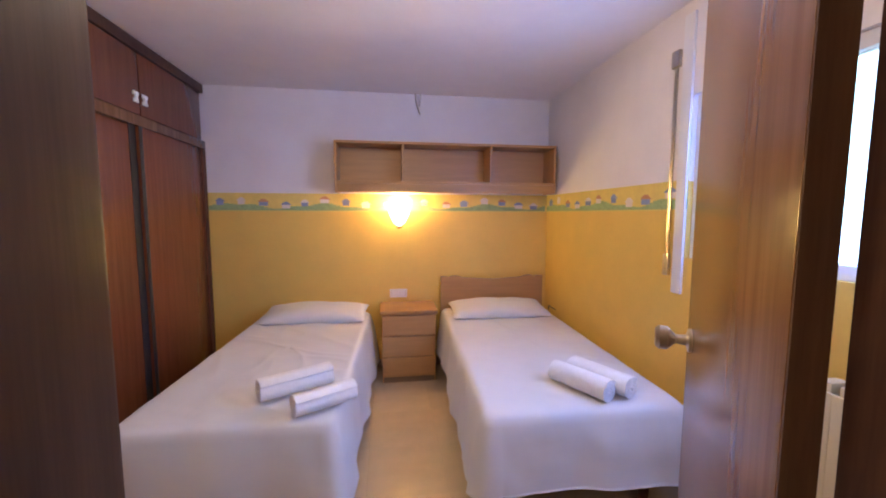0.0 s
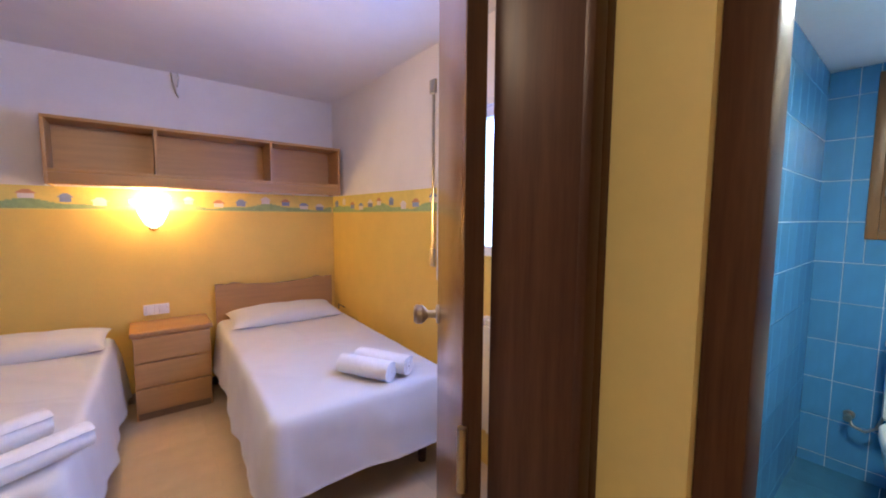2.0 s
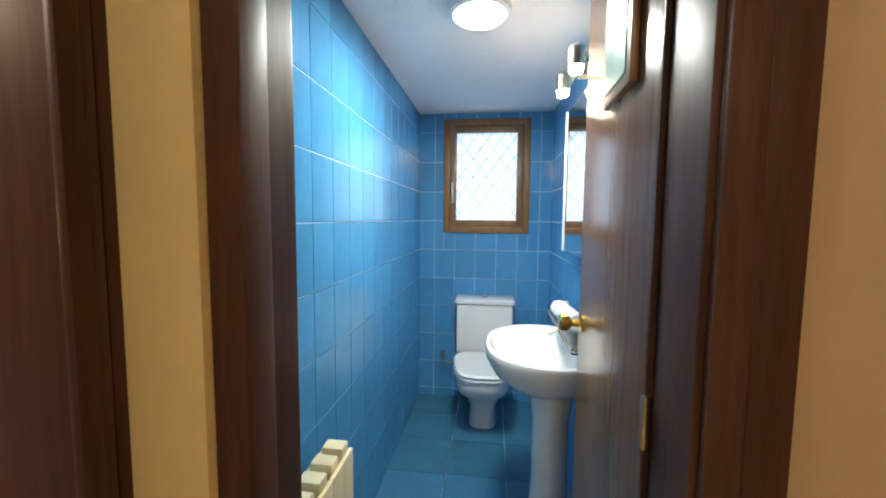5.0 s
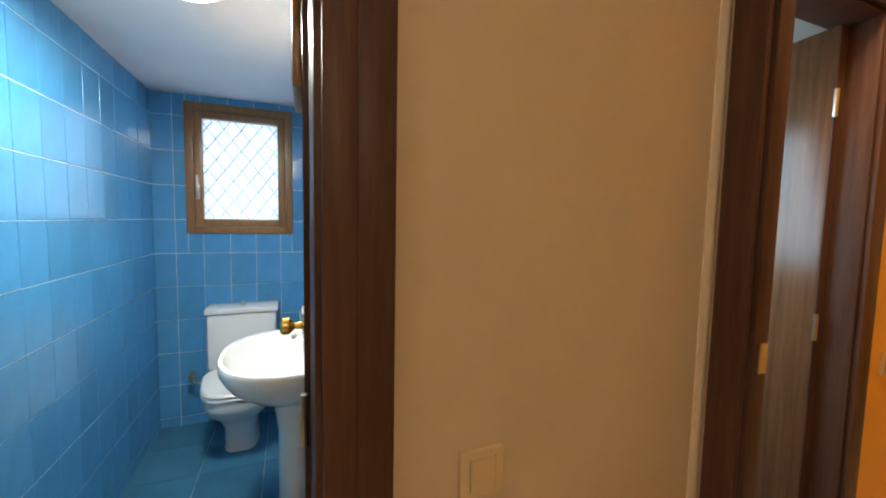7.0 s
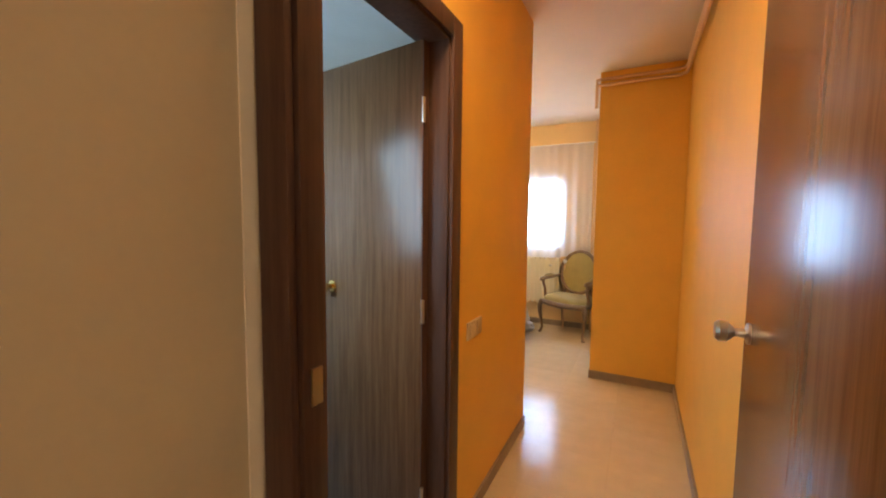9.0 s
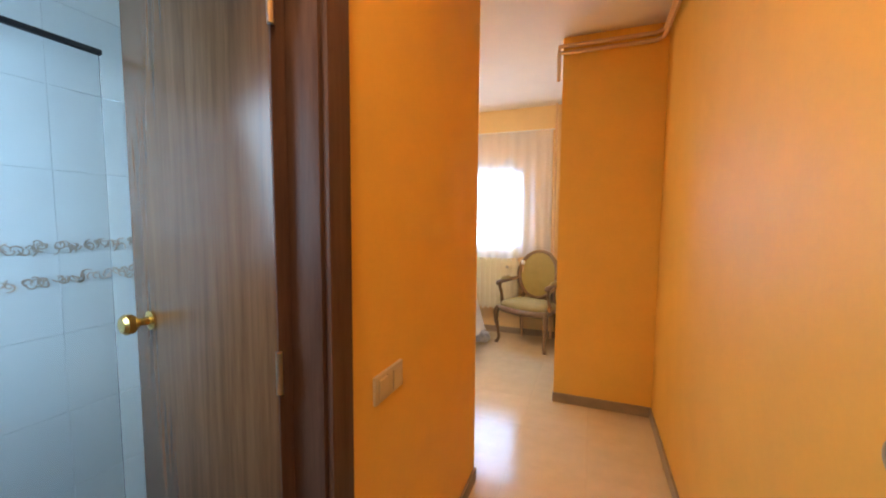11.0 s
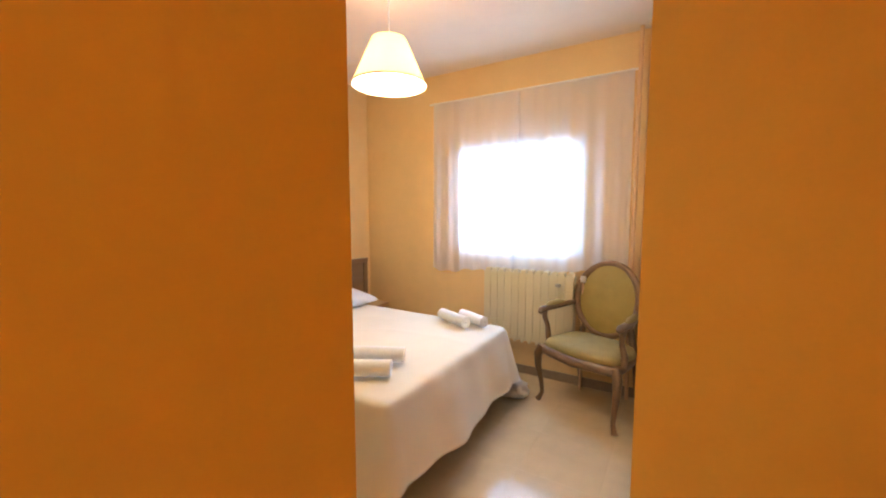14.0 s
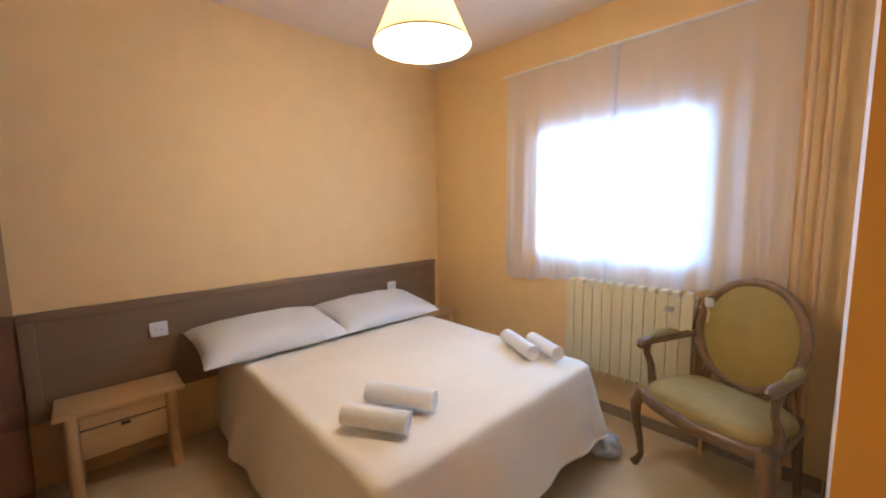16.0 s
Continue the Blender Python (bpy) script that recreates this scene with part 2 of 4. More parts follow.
def part(name, bm, material, parent=None, label="", smooth=35):
    ob = new(name, mesh_of(name, bm, material, smooth))
    if parent:
        ob.parent = parent
    if label:
        ob["label"] = label
    return ob


def thing(name, label, category, m=None, group=""):
    e = new(name)
    if m:
        e.matrix_world = m
    return tagged(e, label, category, group)


def setting(name, bm, material, label, category, smooth=35):
    return tagged(part(name, bm, material, smooth=smooth), label, category, kind="structure")


def solid(name, bm, material, label, category, group="", smooth=35):
    return tagged(part(name, bm, material, smooth=smooth), label, category, group)


def wall_x(bm, x0, x1, y0, y1, h, holes=(), base=0.0):
    """A wall between x0 and x1 that runs along y, with holes (ya, yb, za, zb)."""
    y = y0
    for ya, yb, za, zb in sorted(holes):
        bx(bm, x0, y, base, x1, ya, h)
        if za > base:
            bx(bm, x0, ya, base, x1, yb, za)
        if zb < h:
            bx(bm, x0, ya, zb, x1, yb, h)
        y = yb
    bx(bm, x0, y, base, x1, y1, h)
    return bm


def wall_y(bm, y0, y1, x0, x1, h, holes=(), base=0.0):
    x = x0
    for xa, xb, za, zb in sorted(holes):
        bx(bm, x, y0, base, xa, y1, h)
        if za > base:
            bx(bm, xa, y0, base, xb, y1, za)
        if zb < h:
            bx(bm, xa, y0, zb, xb, y1, h)
        x = xb
    bx(bm, x, y0, base, x1, y1, h)
    return bm


# ---- structure ----
H1, HB, HM = 2.34, 2.09, 2.58
DOOR = 2.03
FR = 1.50

# twin bedroom
w = setting("wall_twin_back", wall_y(bmesh.new(), 3.95, 4.07, -2.0, 1.70, FR), M_YELLOW, "yellow painted lower wall behind the twin beds", "wall")
setting("wall_twin_back_upper", wall_y(bmesh.new(), 3.95, 4.07, -2.0, 1.70, 2.46, base=FR), M_WHITE, "white plaster upper wall above the frieze", "wall")
WIN1 = (1.26, 2.30, 1.13, 1.90)
setting("wall_twin_side", wall_x(bmesh.new(), 1.545, 1.70, 1.05, 3.95, FR, [(WIN1[0], WIN1[1], WIN1[2], FR)]), M_YELLOW, "yellow painted lower wall beside the bed", "wall")
setting("wall_twin_side_upper", wall_x(bmesh.new(), 1.545, 1.70, 1.05, 3.95, 2.46, [(WIN1[0], WIN1[1], FR, WIN1[3])], base=FR), M_WHITE, "white plaster upper wall with a window", "wall")
setting("wall_twin_far_side", box(-2.12, 0.75, 0, -2.0, 4.07, 2.46), M_WHITE, "plain white wall behind the wardrobe", "wall")
OPEN1 = (-0.08, 0.535)
setting("wall_twin_front", wall_y(bmesh.new(), 0.765, 0.90, -2.0, 0.72, 2.46, [(*OPEN1, 0, DOOR)]), M_WHITE, "white plaster wall with the bedroom doorway", "wall")
setting("wall_twin_corner", bx(box(0.82, 1.05, 0, 1.545, 1.07, 2.46), 0.722, 1.0, 0, 0.82, 1.006, 2.46), M_WHITE, "white plaster wall beside the bedroom door", "wall")
setting("ceiling_twin", box(-2.0, 0.90, H1, 1.545, 3.95, H1 + 0.12), M_CEIL, "white plaster bedroom ceiling", "ceiling")

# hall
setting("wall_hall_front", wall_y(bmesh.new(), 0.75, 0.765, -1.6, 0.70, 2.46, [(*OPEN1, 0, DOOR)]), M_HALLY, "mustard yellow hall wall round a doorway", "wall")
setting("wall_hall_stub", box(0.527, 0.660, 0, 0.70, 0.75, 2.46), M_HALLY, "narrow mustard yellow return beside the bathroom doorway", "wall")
OPENB = (0.085, 0.735)
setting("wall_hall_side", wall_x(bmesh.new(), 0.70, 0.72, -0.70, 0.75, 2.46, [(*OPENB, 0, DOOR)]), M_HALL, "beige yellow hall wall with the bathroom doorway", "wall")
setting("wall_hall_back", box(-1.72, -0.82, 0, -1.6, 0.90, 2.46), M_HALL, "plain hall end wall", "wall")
OPENS = (-0.105, 0.632)
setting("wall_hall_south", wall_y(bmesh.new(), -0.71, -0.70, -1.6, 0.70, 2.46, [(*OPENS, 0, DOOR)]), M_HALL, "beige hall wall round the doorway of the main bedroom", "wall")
setting("wall_suite_north", wall_y(bmesh.new(), -0.745, -0.71, -1.6, 0.92, HM + 0.1, [(*OPENS, 0, DOOR)]), M_ORANGE, "orange wall round the entrance doorway", "wall")
# Pale strip, 3 cm wide, where the side wall meets door_frame_3.
setting("trim_hall_corner", box(0.697, -0.699, 0, 0.70, -0.668, 2.34), M_PALE, "narrow pale strip on the wall beside the dark door frame", "trim")
setting("ceiling_hall", box(-1.6, -0.70, H1, 0.70, 0.75, H1 + 0.12), M_CEIL, "white hall ceiling", "ceiling")

# bathroom shell (tiles follow at the end)
setting("wall_bath_door", wall_x(bmesh.new(), 0.72, 0.82, -0.15, 1.0, 2.3, [(*OPENB, 0, DOOR)]), M_GROUT, "bathroom wall round the doorway", "wall")
WINB = (0.135, 0.715, 1.255, 2.03)
wall_bath_end = setting("wall_bath_end", wall_x(bmesh.new(), 2.98, 3.14, -0.15, 1.05, 2.3, [WINB]), M_GROUT, "blue tiled bathroom end wall with a small window", "wall")
wall_bath_left = setting("wall_bath_left", wall_y(bmesh.new(), 0.905, 1.05, 0.82, 2.98, 2.3), M_GROUT, "long blue tiled bathroom wall", "wall")
wall_bath_right = setting("wall_bath_right", wall_y(bmesh.new(), -0.15, -0.04, 0.82, 2.98, 2.3), M_GROUT, "blue tiled bathroom wall with the mirror", "wall")
setting("ceiling_bath", box(0.82, -0.04, HB, 2.98, 0.905, HB + 0.1), M_CEIL, "low white bathroom ceiling", "ceiling")

# main bedroom, its corridor, ensuite
OPENE = (-1.59, -0.90)
setting("wall_corridor_left", wall_x(bmesh.new(), 0.80, 0.815, -2.732, -0.745, HM + 0.1, [(*OPENE, 0, DOOR)]), M_ORANGE, "orange painted corridor wall with the ensuite doorway", "wall")
wall_ensuite_in = setting("wall_ensuite_inner", wall_x(bmesh.new(), 0.815, 0.92, -2.732, -0.745, HM + 0.1, [(*OPENE, 0, DOOR)]), M_WHITETILE, "white ensuite wall round the doorway", "wall")
setting("wall_corridor_right", box(-0.26, -3.775, 0, -0.14, -0.745, HM + 0.1), M_ORANGE, "orange painted corridor wall", "wall")
setting("wall_corridor_end", box(-0.26, -3.790, 0, 0.50, -3.775, HM + 0.1), M_ORANGE, "orange wall end facing the corridor", "wall")
setting("wall_main_side", box(-0.26, -5.36, 0, 0.50, -3.790, HM + 0.1), M_PALE, "pale wall end beside the armchair", "wall")
setting("wall_main_head", box(3.17, -5.52, 0, 3.29, -2.60, HM + 0.1), M_PEACH, "peach wall behind the headboard", "wall")
WINM = (1.03, 2.05, 1.02, 1.88)
setting("wall_main_window", wall_y(bmesh.new(), -5.52, -5.36, -0.26, 3.17, HM + 0.1, [WINM]), M_PEACH, "peach wall with the curtained window", "wall")
setting("wall_main_north", box(0.92, -2.62, 0, 3.17, -2.52, HM + 0.1), M_PEACH, "peach wall of the main bedroom", "wall")
setting("ceiling_main", box(-0.14, -5.36, HM, 3.17, -0.745, HM + 0.1), mat("warm_ceiling_paint", (0.80, 0.66, 0.50), 0.9, var=0.04, bump=0.2, fine=50), "cream bedroom and corridor ceiling", "ceiling")
wall_ensuite_end = setting("wall_ensuite_end", box(2.10, -2.62, 0, 2.22, -0.82, HM), M_WHITETILE, "white tiled ensuite wall with floral bands", "wall")
setting("wall_ensuite_north", wall_y(bmesh.new(), -0.82, -0.71, 0.92, 2.22, HM, [(1.18, 1.82, 1.13, 1.97)]), M_WHITETILE, "white tiled ensuite side wall", "wall")
setting("ceiling_ensuite", box(0.92, -2.62, 2.32, 2.10, -0.82, 2.40), M_CEIL, "white ensuite ceiling", "ceiling")

# subfloors
floor_twin = setting("floor_twin", box(-2.0, 0.75, -0.15, 1.545, 3.95, -0.006), M_TERRAZZO, "polished beige terrazzo bedroom floor", "floor")
floor_hall = setting("floor_hall", box(-1.6, -0.82, -0.15, 0.82, 0.75, -0.006), M_TERRAZZO, "polished beige terrazzo hall floor", "floor")
floor_main = setting("floor_main", box(-0.14, -5.36, -0.15, 3.17, -0.82, -0.007), M_TERRAZZO, "polished beige terrazzo floor of the main bedroom", "floor")
floor_bath = setting("floor_bath", box(0.82, -0.04, -0.15, 2.98, 0.905, -0.006), M_GROUT, "dark teal tiled bathroom floor", "floor")
setting("floor_ensuite", box(0.93, -2.62, -0.006, 2.10, -0.82, 0.002), mat("grey_ensuite_floor", (0.25, 0.25, 0.26), 0.25, var=0.2), "grey ensuite floor", "floor")
setting("ground", box(-400, -400, -0.4, 400, 400, -0.2), M_GRASS, "dry ground outside the house", "ground")


def skirting(name, *b):
    setting(name, box(*b, 0.004), M_BASE, "narrow grey-brown skirting", "baseboard")


skirting("baseboard_1", -1.29, 3.936, 0, 1.545, 3.95, 0.07)
skirting("baseboard_2", -0.14, -3.775, 0, -0.127, -1.0, 0.07)
skirting("baseboard_3", -0.127, -3.775, 0, 0.507, -3.765, 0.07)
skirting("baseboard_4", 0.787, -2.732, 0, 0.80, -1.67, 0.07)
skirting("baseboard_5", 0.50, -5.36, 0, 0.507, -3.775, 0.07)
skirting("baseboard_6", 0.513, -5.36, 0, 3.17, -5.347, 0.07)


def casing(name, axis, face, back, a, b, label, side=1, wide=0.07, trims=(1, 1)):
    """Dark door frame: lining through the wall, and casing boards on the given face."""
    e = tagged(new(name), label, "door frame", kind="structure")

    def put(pname, u0, u1, v0, v1, z0, z1, bev=0.004):
        q = (u0, v0, z0, u1, v1, z1) if axis == "y" else (v0, u0, z0, v1, u1, z1)
        part(pname, box(*q, bev), M_DARKWOOD, e)

    lo, hi = min(face, back), max(face, back)
    put("jamb", a, a + 0.022, lo, hi, 0, DOOR)
    put("jamb", b - 0.022, b, lo, hi, 0, DOOR)
    put("head", a + 0.022, b - 0.022, lo, hi, DOOR - 0.022, DOOR)
    for f, s in ((face, side), (back, -side)):
        v0, v1 = (f, f + 0.016 * s) if s > 0 else (f + 0.016 * s, f)
        if trims[0]:
            put("casing_board", a - wide, a + 0.012, v0, v1, 0, DOOR + 0.06)
        if trims[1]:
            put("casing_board", b - 0.012, b + wide, v0, v1, 0, DOOR + 0.06)
        put("casing_board", a + 0.012, b - 0.012, v0, v1, DOOR - 0.012, DOOR + 0.06)
    return e


fr1 = casing("door_frame_1", "y", 0.75, 0.90, *OPEN1, "dark stained frame of the twin bedroom doorway", -1, wide=0.06, trims=(1, 0))
part("casing_board", box(0.470, 0.738, 0, 0.492, 0.75, DOOR - 0.012, 0.004), M_DARKWOOD, fr1)
part("door_stop", box(0.484, 0.750, 0, 0.513, 0.882, DOOR - 0.022, 0.004), M_DARKWOOD, fr1)
casing("door_frame_2", "x", 0.70, 0.82, *OPENB, "dark stained frame of the bathroom doorway", -1, wide=0.034, trims=(1, 0))
part("jamb", box(0.538, 0.620, 0, 0.592, 0.660, DOOR + 0.06, 0.005), M_DARKWOOD, bpy.data.objects["door_frame_2"])
part("jamb", box(0.592, 0.652, 0, 0.70, 0.660, DOOR + 0.06), M_DARKWOOD, bpy.data.objects["door_frame_2"])
part("casing_board", box(0.684, -0.003, 0, 0.70, 0.052, DOOR + 0.06, 0.004), M_DARKWOOD, bpy.data.objects["door_frame_2"])
fr3 = casing("door_frame_3", "y", -0.70, -0.745, *OPENS, "dark stained frame of the main bedroom doorway", 1, wide=0.052)
part("strike_plate", box(0.606, -0.736, 1.06, 0.6095, -0.714, 1.12), M_STEEL, fr3, "metal strike plate")
casing("door_frame_4", "x", 0.80, 0.92, *OPENE, "dark reddish frame of the ensuite doorway", -1, wide=0.065, trims=(1, 1))


def knob(parent, x, y, z, s, metal):
    """Round knob with rose and neck, on the face towards s along local y."""
    k = part("knob", lathe([(0.026, 0), (0.026, 0.006), (0.012, 0.010), (0.010, 0.03), (0.016, 0.036), (0.026, 0.046), (0.027, 0.062), (0.020, 0.070), (0.0, 0.071)], 20, axis="y"), metal, parent, "round metal knob")
    k.matrix_local = pose(x, y, z, 0, 0, 0 if s > 0 else 180)
    return k


def door(name, hinge, free, label, metal, height=DOOR - 0.03, thick=0.036, mate=M_DOOR, sides=(1, -1), inset=0.06, kz=1.02):
    """A flush veneered leaf from its hinge to its free edge, with knobs, latch and hinges."""
    hx, hy = hinge
    fx, fy = free
    width = math.hypot(fx - hx, fy - hy)
    e = thing(name, label, "door", pose(hx, hy, 0.008, 0, 0, math.degrees(math.atan2(fy - hy, fx - hx))))
    part("leaf", box(0, -thick / 2, 0, width, thick / 2, height, 0.002), mate, e)
    part("edge_strip", box(width, -thick / 2 + 0.001, 0.002, width + 0.004, thick / 2 - 0.001, height - 0.002), M_DARKWOOD, e)
    part("edge_strip", box(-0.004, -thick / 2 + 0.001, 0.002, 0, thick / 2 - 0.001, height - 0.002), M_DARKWOOD, e)
    part("latch_plate", box(width + 0.004, -0.011, 0.96, width + 0.006, 0.011, 1.08), metal, e)
    for s in sides:
        knob(e, width - inset, s * thick / 2, kz, s, metal)
    for z in (0.25, 1.0, 1.75):
        part("hinge", lathe([(0.007, -0.045), (0.007, 0.045)], 10, (-0.007, thick / 2, z)), M_STEEL, e)
    return e


door("door_1", (0.476, 0.904), (0.827, 1.414), "glossy walnut veneered bedroom door standing open", M_STEEL, thick=0.028, kz=1.055)
d2 = door("door_2", (0.83, 0.098), (1.42, 0.075), "glossy walnut veneered bathroom door standing open", M_BRASS)
d3 = door("door_3", (-0.088, -0.81), (-0.108, -1.50), "glossy walnut veneered door folded back against the corridor wall", M_STEEL, sides=(1,), kz=1.08)
d4 = door("door_4", (0.886, -1.549), (1.475, -1.628), "dark walnut ensuite door standing open", M_BRASS, inset=0.085, kz=1.045)

# ---- twin bedroom ----


def wardrobe():
    e = thing("wardrobe", "tall built-in mahogany wardrobe with sliding doors and upper cupboards", "wardrobe")
    x = -1.30
    part("body", box(-1.99, 0.91, 0.0, x - 0.045, 3.945, H1 - 0.005), M_MAHOG, e)
    part("cornice", box(x - 0.045, 0.92, 2.27, x + 0.008, 3.945, H1 - 0.005, 0.003), M_DARKWOOD, e)
    part("rail", box(x - 0.045, 0.92, 1.845, x + 0.006, 3.945, 1.905, 0.003), M_DOOR, e)
    part("plinth", box(x - 0.045, 0.92, 0, x, 3.945, 0.08), M_DARKWOOD, e)
    part("stile", box(x - 0.045, 3.90, 0.08, x + 0.004, 3.945, 1.845), M_DARKWOOD, e)
    for ya, yb, o in ((2.40, 3.185, 0.030), (3.14, 3.90, 0.008), (1.65, 2.43, 0.008), (0.93, 1.68, 0.030)):
        d = part("sliding_door", box(x - o - 0.018, ya, 0.08, x - o, yb, 1.845, 0.002), M_MAHOG, e)
        # Black strip along the edge paints the shade of the gap between doors.
        part("pull_groove", box(x - o, yb - 0.10 if o > 0.02 else ya, 0.08, x - o + 0.003, yb if o > 0.02 else ya + 0.03, 1.845), M_BLACK, d, "black strip for the shade in the gap between sliding doors")
    for i in range(4):
        ya = 0.93 + i * 0.7425 + 0.0
        d = part("upper_door", box(x - 0.02, ya + 0.004, 1.91, x, ya + 0.738, 2.265, 0.003), M_MAHOG, e)
        yk = ya + 0.70 if i % 2 == 0 else ya + 0.04
        part("butterfly_pull", bx(bx(box(x, yk - 0.012, 1.985, x + 0.012, yk + 0.012, 2.03, 0.003), x + 0.001, yk - 0.024, 2.015, x + 0.009, yk + 0.024, 2.035, 0.002), x + 0.001, yk - 0.022, 1.975, x + 0.009, yk + 0.022, 1.992, 0.002), M_PLASTIC, d, "small white pull")
    return e


wardrobe()


def rounded_loop(w, l, r, n):
    """Evenly spaced points round a rounded rectangle, with outward normals."""
    segs = []
    for cx, cy, a0 in ((w / 2 - r, l / 2 - r, 0), (-w / 2 + r, l / 2 - r, 90), (-w / 2 + r, -l / 2 + r, 180), (w / 2 - r, -l / 2 + r, 270)):
        for k in range(7):
            a = radians(a0 + 15 * k)
            segs.append((Vector((cx + r * math.cos(a), cy + r * math.sin(a))), Vector((math.cos(a), math.sin(a)))))
    segs.append(segs[0])
    d = [0]
    for p, q in zip(segs, segs[1:]):
        d.append(d[-1] + (q[0] - p[0]).length)
    out, j = [], 0
    for i in range(n):
        s = d[-1] * i / n
        while d[j + 1] < s:
            j += 1
        f = (s - d[j]) / max(1e-9, d[j + 1] - d[j])
        out.append((segs[j][0].lerp(segs[j + 1][0], f), segs[j][1].lerp(segs[j + 1][1], f).normalized(), s))
    return out


def spread(w, l, top, hem, flare, seed, folds=9.0, amp=0.022, n=260, worn=1.0, lift=0.0):
    """A bedspread: soft flat top, rounded edge and a hanging skirt with folds."""
    rnd = random.Random(seed)
    ph = [rnd.uniform(0, 6.28) for _ in range(4)]
    loop = rounded_loop(w, l, 0.05, n)
    bm = bmesh.new()
    rings = []

    def wave(s):
        return 0.55 * math.sin(folds * s + ph[0]) + 0.3 * math.sin(folds * 2.3 * s + ph[1]) + 0.25 * math.sin(folds * 0.43 * s + ph[2])

    def crease(x, y):
        """Sharp shallow ridges where the cloth has been folded and pulled."""
        a = 1 - abs(noise.noise(Vector((x * 2.6 + y, y * 1.7, seed + 2))))
        b = 1 - abs(noise.noise(Vector((x * 1.6, y * 6.0 + x * 2, seed + 5))))
        return worn * (0.009 * a ** 10 + 0.008 * b ** 12)

    for k in [0.03 + 0.93 * i / 34 for i in range(35)]:
        rings.append([bm.verts.new((p.x * k, p.y * k, top + 0.005 * noise.noise(Vector((p.x * k * 3, p.y * k * 3, seed))) + (crease(p.x * k, p.y * k) - 0.004) * min(1, (1 - k) * 8))) for p, nn, s in loop])
    prof = [(0.0, -0.004), (0.014, -0.02), (0.020, -0.05)] + [(0.022 + flare * f, -0.05 - (top - hem - 0.05) * f) for f in (0.12, 0.25, 0.4, 0.55, 0.7, 0.85, 1.0)]
    for o, dz in prof:
        g = max(0.0, (-dz - 0.03) / (top - hem)) ** 0.8
        ring = []
        for p, nn, s in loop:
            corner = 1 + 1.3 * (abs(nn.x * nn.y) * 2)
            wv = wave(s) * amp * g * corner + 0.7 * crease(s * 0.9, dz) * min(1, g * 4) + 0.006 * noise.noise(Vector((s * 7, dz * 9, seed)))
            q = p + nn * (o * corner ** 0.6 + wv)
            low = dz + lift * max(0.0, nn.y) * g * g + (0.018 * math.sin(folds * 0.3 * s + ph[3]) * g)
            ring.append(bm.verts.new((q.x, q.y, top + low)))
        rings.append(ring)
    bm.faces.new(rings[0])
    for a, b in zip(rings, rings[1:]):
        for k in range(n):
            bm.faces.new((a[k], a[(k + 1) % n], b[(k + 1) % n], b[k]))
    return bm


def pillow(w, d, h, seed):
    bm = bmesh.new()
    nu, nv = 36, 20
    rows = []
    for j in range(nv + 1):
        v = -1 + 2 * j / nv
        row = []
        for i in range(nu + 1):
            u = -1 + 2 * i / nu
            row.append((u, v))
        rows.append(row)
    for sgn in (1, -1):
        vs = []
        for row in rows:
            r = []
            for u, v in row:
                e = max(0.0, (1 - abs(u) ** 2.6) * (1 - abs(v) ** 2.6)) ** 0.45
                z = sgn * h / 2 * e * (1.0 if sgn > 0 else 0.55)
                z += 0.012 * e * noise.noise(Vector((u * 3.1, v * 2.2, seed + sgn)))
                pinch = 1 - 0.05 * (1 - u * u) - 0.02 * noise.noise(Vector((u * 4, v * 4, seed)))
                r.append(bm.verts.new((u * w / 2 * (1 - 0.05 * (1 - v * v)), v * d / 2 * pinch, z)))
            vs.append(r)
        for a, b in zip(vs, vs[1:]):
            for k in range(nu):
                bm.faces.new((a[k], a[k + 1], b[k + 1], b[k]))
    bmesh.ops.remove_doubles(bm, verts=bm.verts, dist=0.0006)
    return bm


def towel(length, r, seed):
    """A rolled towel: a spiral of thick cloth, lying along x."""
    bm = bmesh.new()
    turns, steps = 3.4, 96
    cols = []
    for i in range(steps + 1):
        f = i / steps
        a = turns * 2 * math.pi * f
        rr = 0.010 + (r - 0.010) * f
        th = (r - 0.010) / turns * 0.86
        fray = 0.004 * noise.noise(Vector((a, seed, 0)))
        col = []
        for x in (-length / 2 + fray, -length / 4, 0, length / 4, length / 2 + fray):
            wob = 0.002 * noise.noise(Vector((x * 20, a, seed)))
            for q in (rr + wob, max(0.002, rr - th)):
                col.append(bm.verts.new((x, q * math.cos(a), q * math.sin(a) * 0.93)))
        cols.append(col)
    for a, b in zip(cols, cols[1:]):
        for k in range(4):
            bm.faces.new((a[2 * k], a[2 * k + 2], b[2 * k + 2], b[2 * k]))
            bm.faces.new((a[2 * k + 1], b[2 * k + 1], b[2 * k + 3], a[2 * k + 3]))
        bm.faces.new((a[0], b[0], b[1], a[1]))
        bm.faces.new((a[8], a[9], b[9], b[8]))
    for c in (cols[0], cols[-1]):
        for k in range(4):
            bm.faces.new((c[2 * k], c[2 * k + 1], c[2 * k + 3], c[2 * k + 2]))
    return bm


def put_towel(x, y, z, rz, length, r, seed, label, group):
    o = solid("rolled_towel", towel(length, r, seed), M_TOWEL, label, "towel", group, smooth=60)
    o.matrix_world = pose(x, y, z + r * 0.93, 0, 0, rz)
    return o


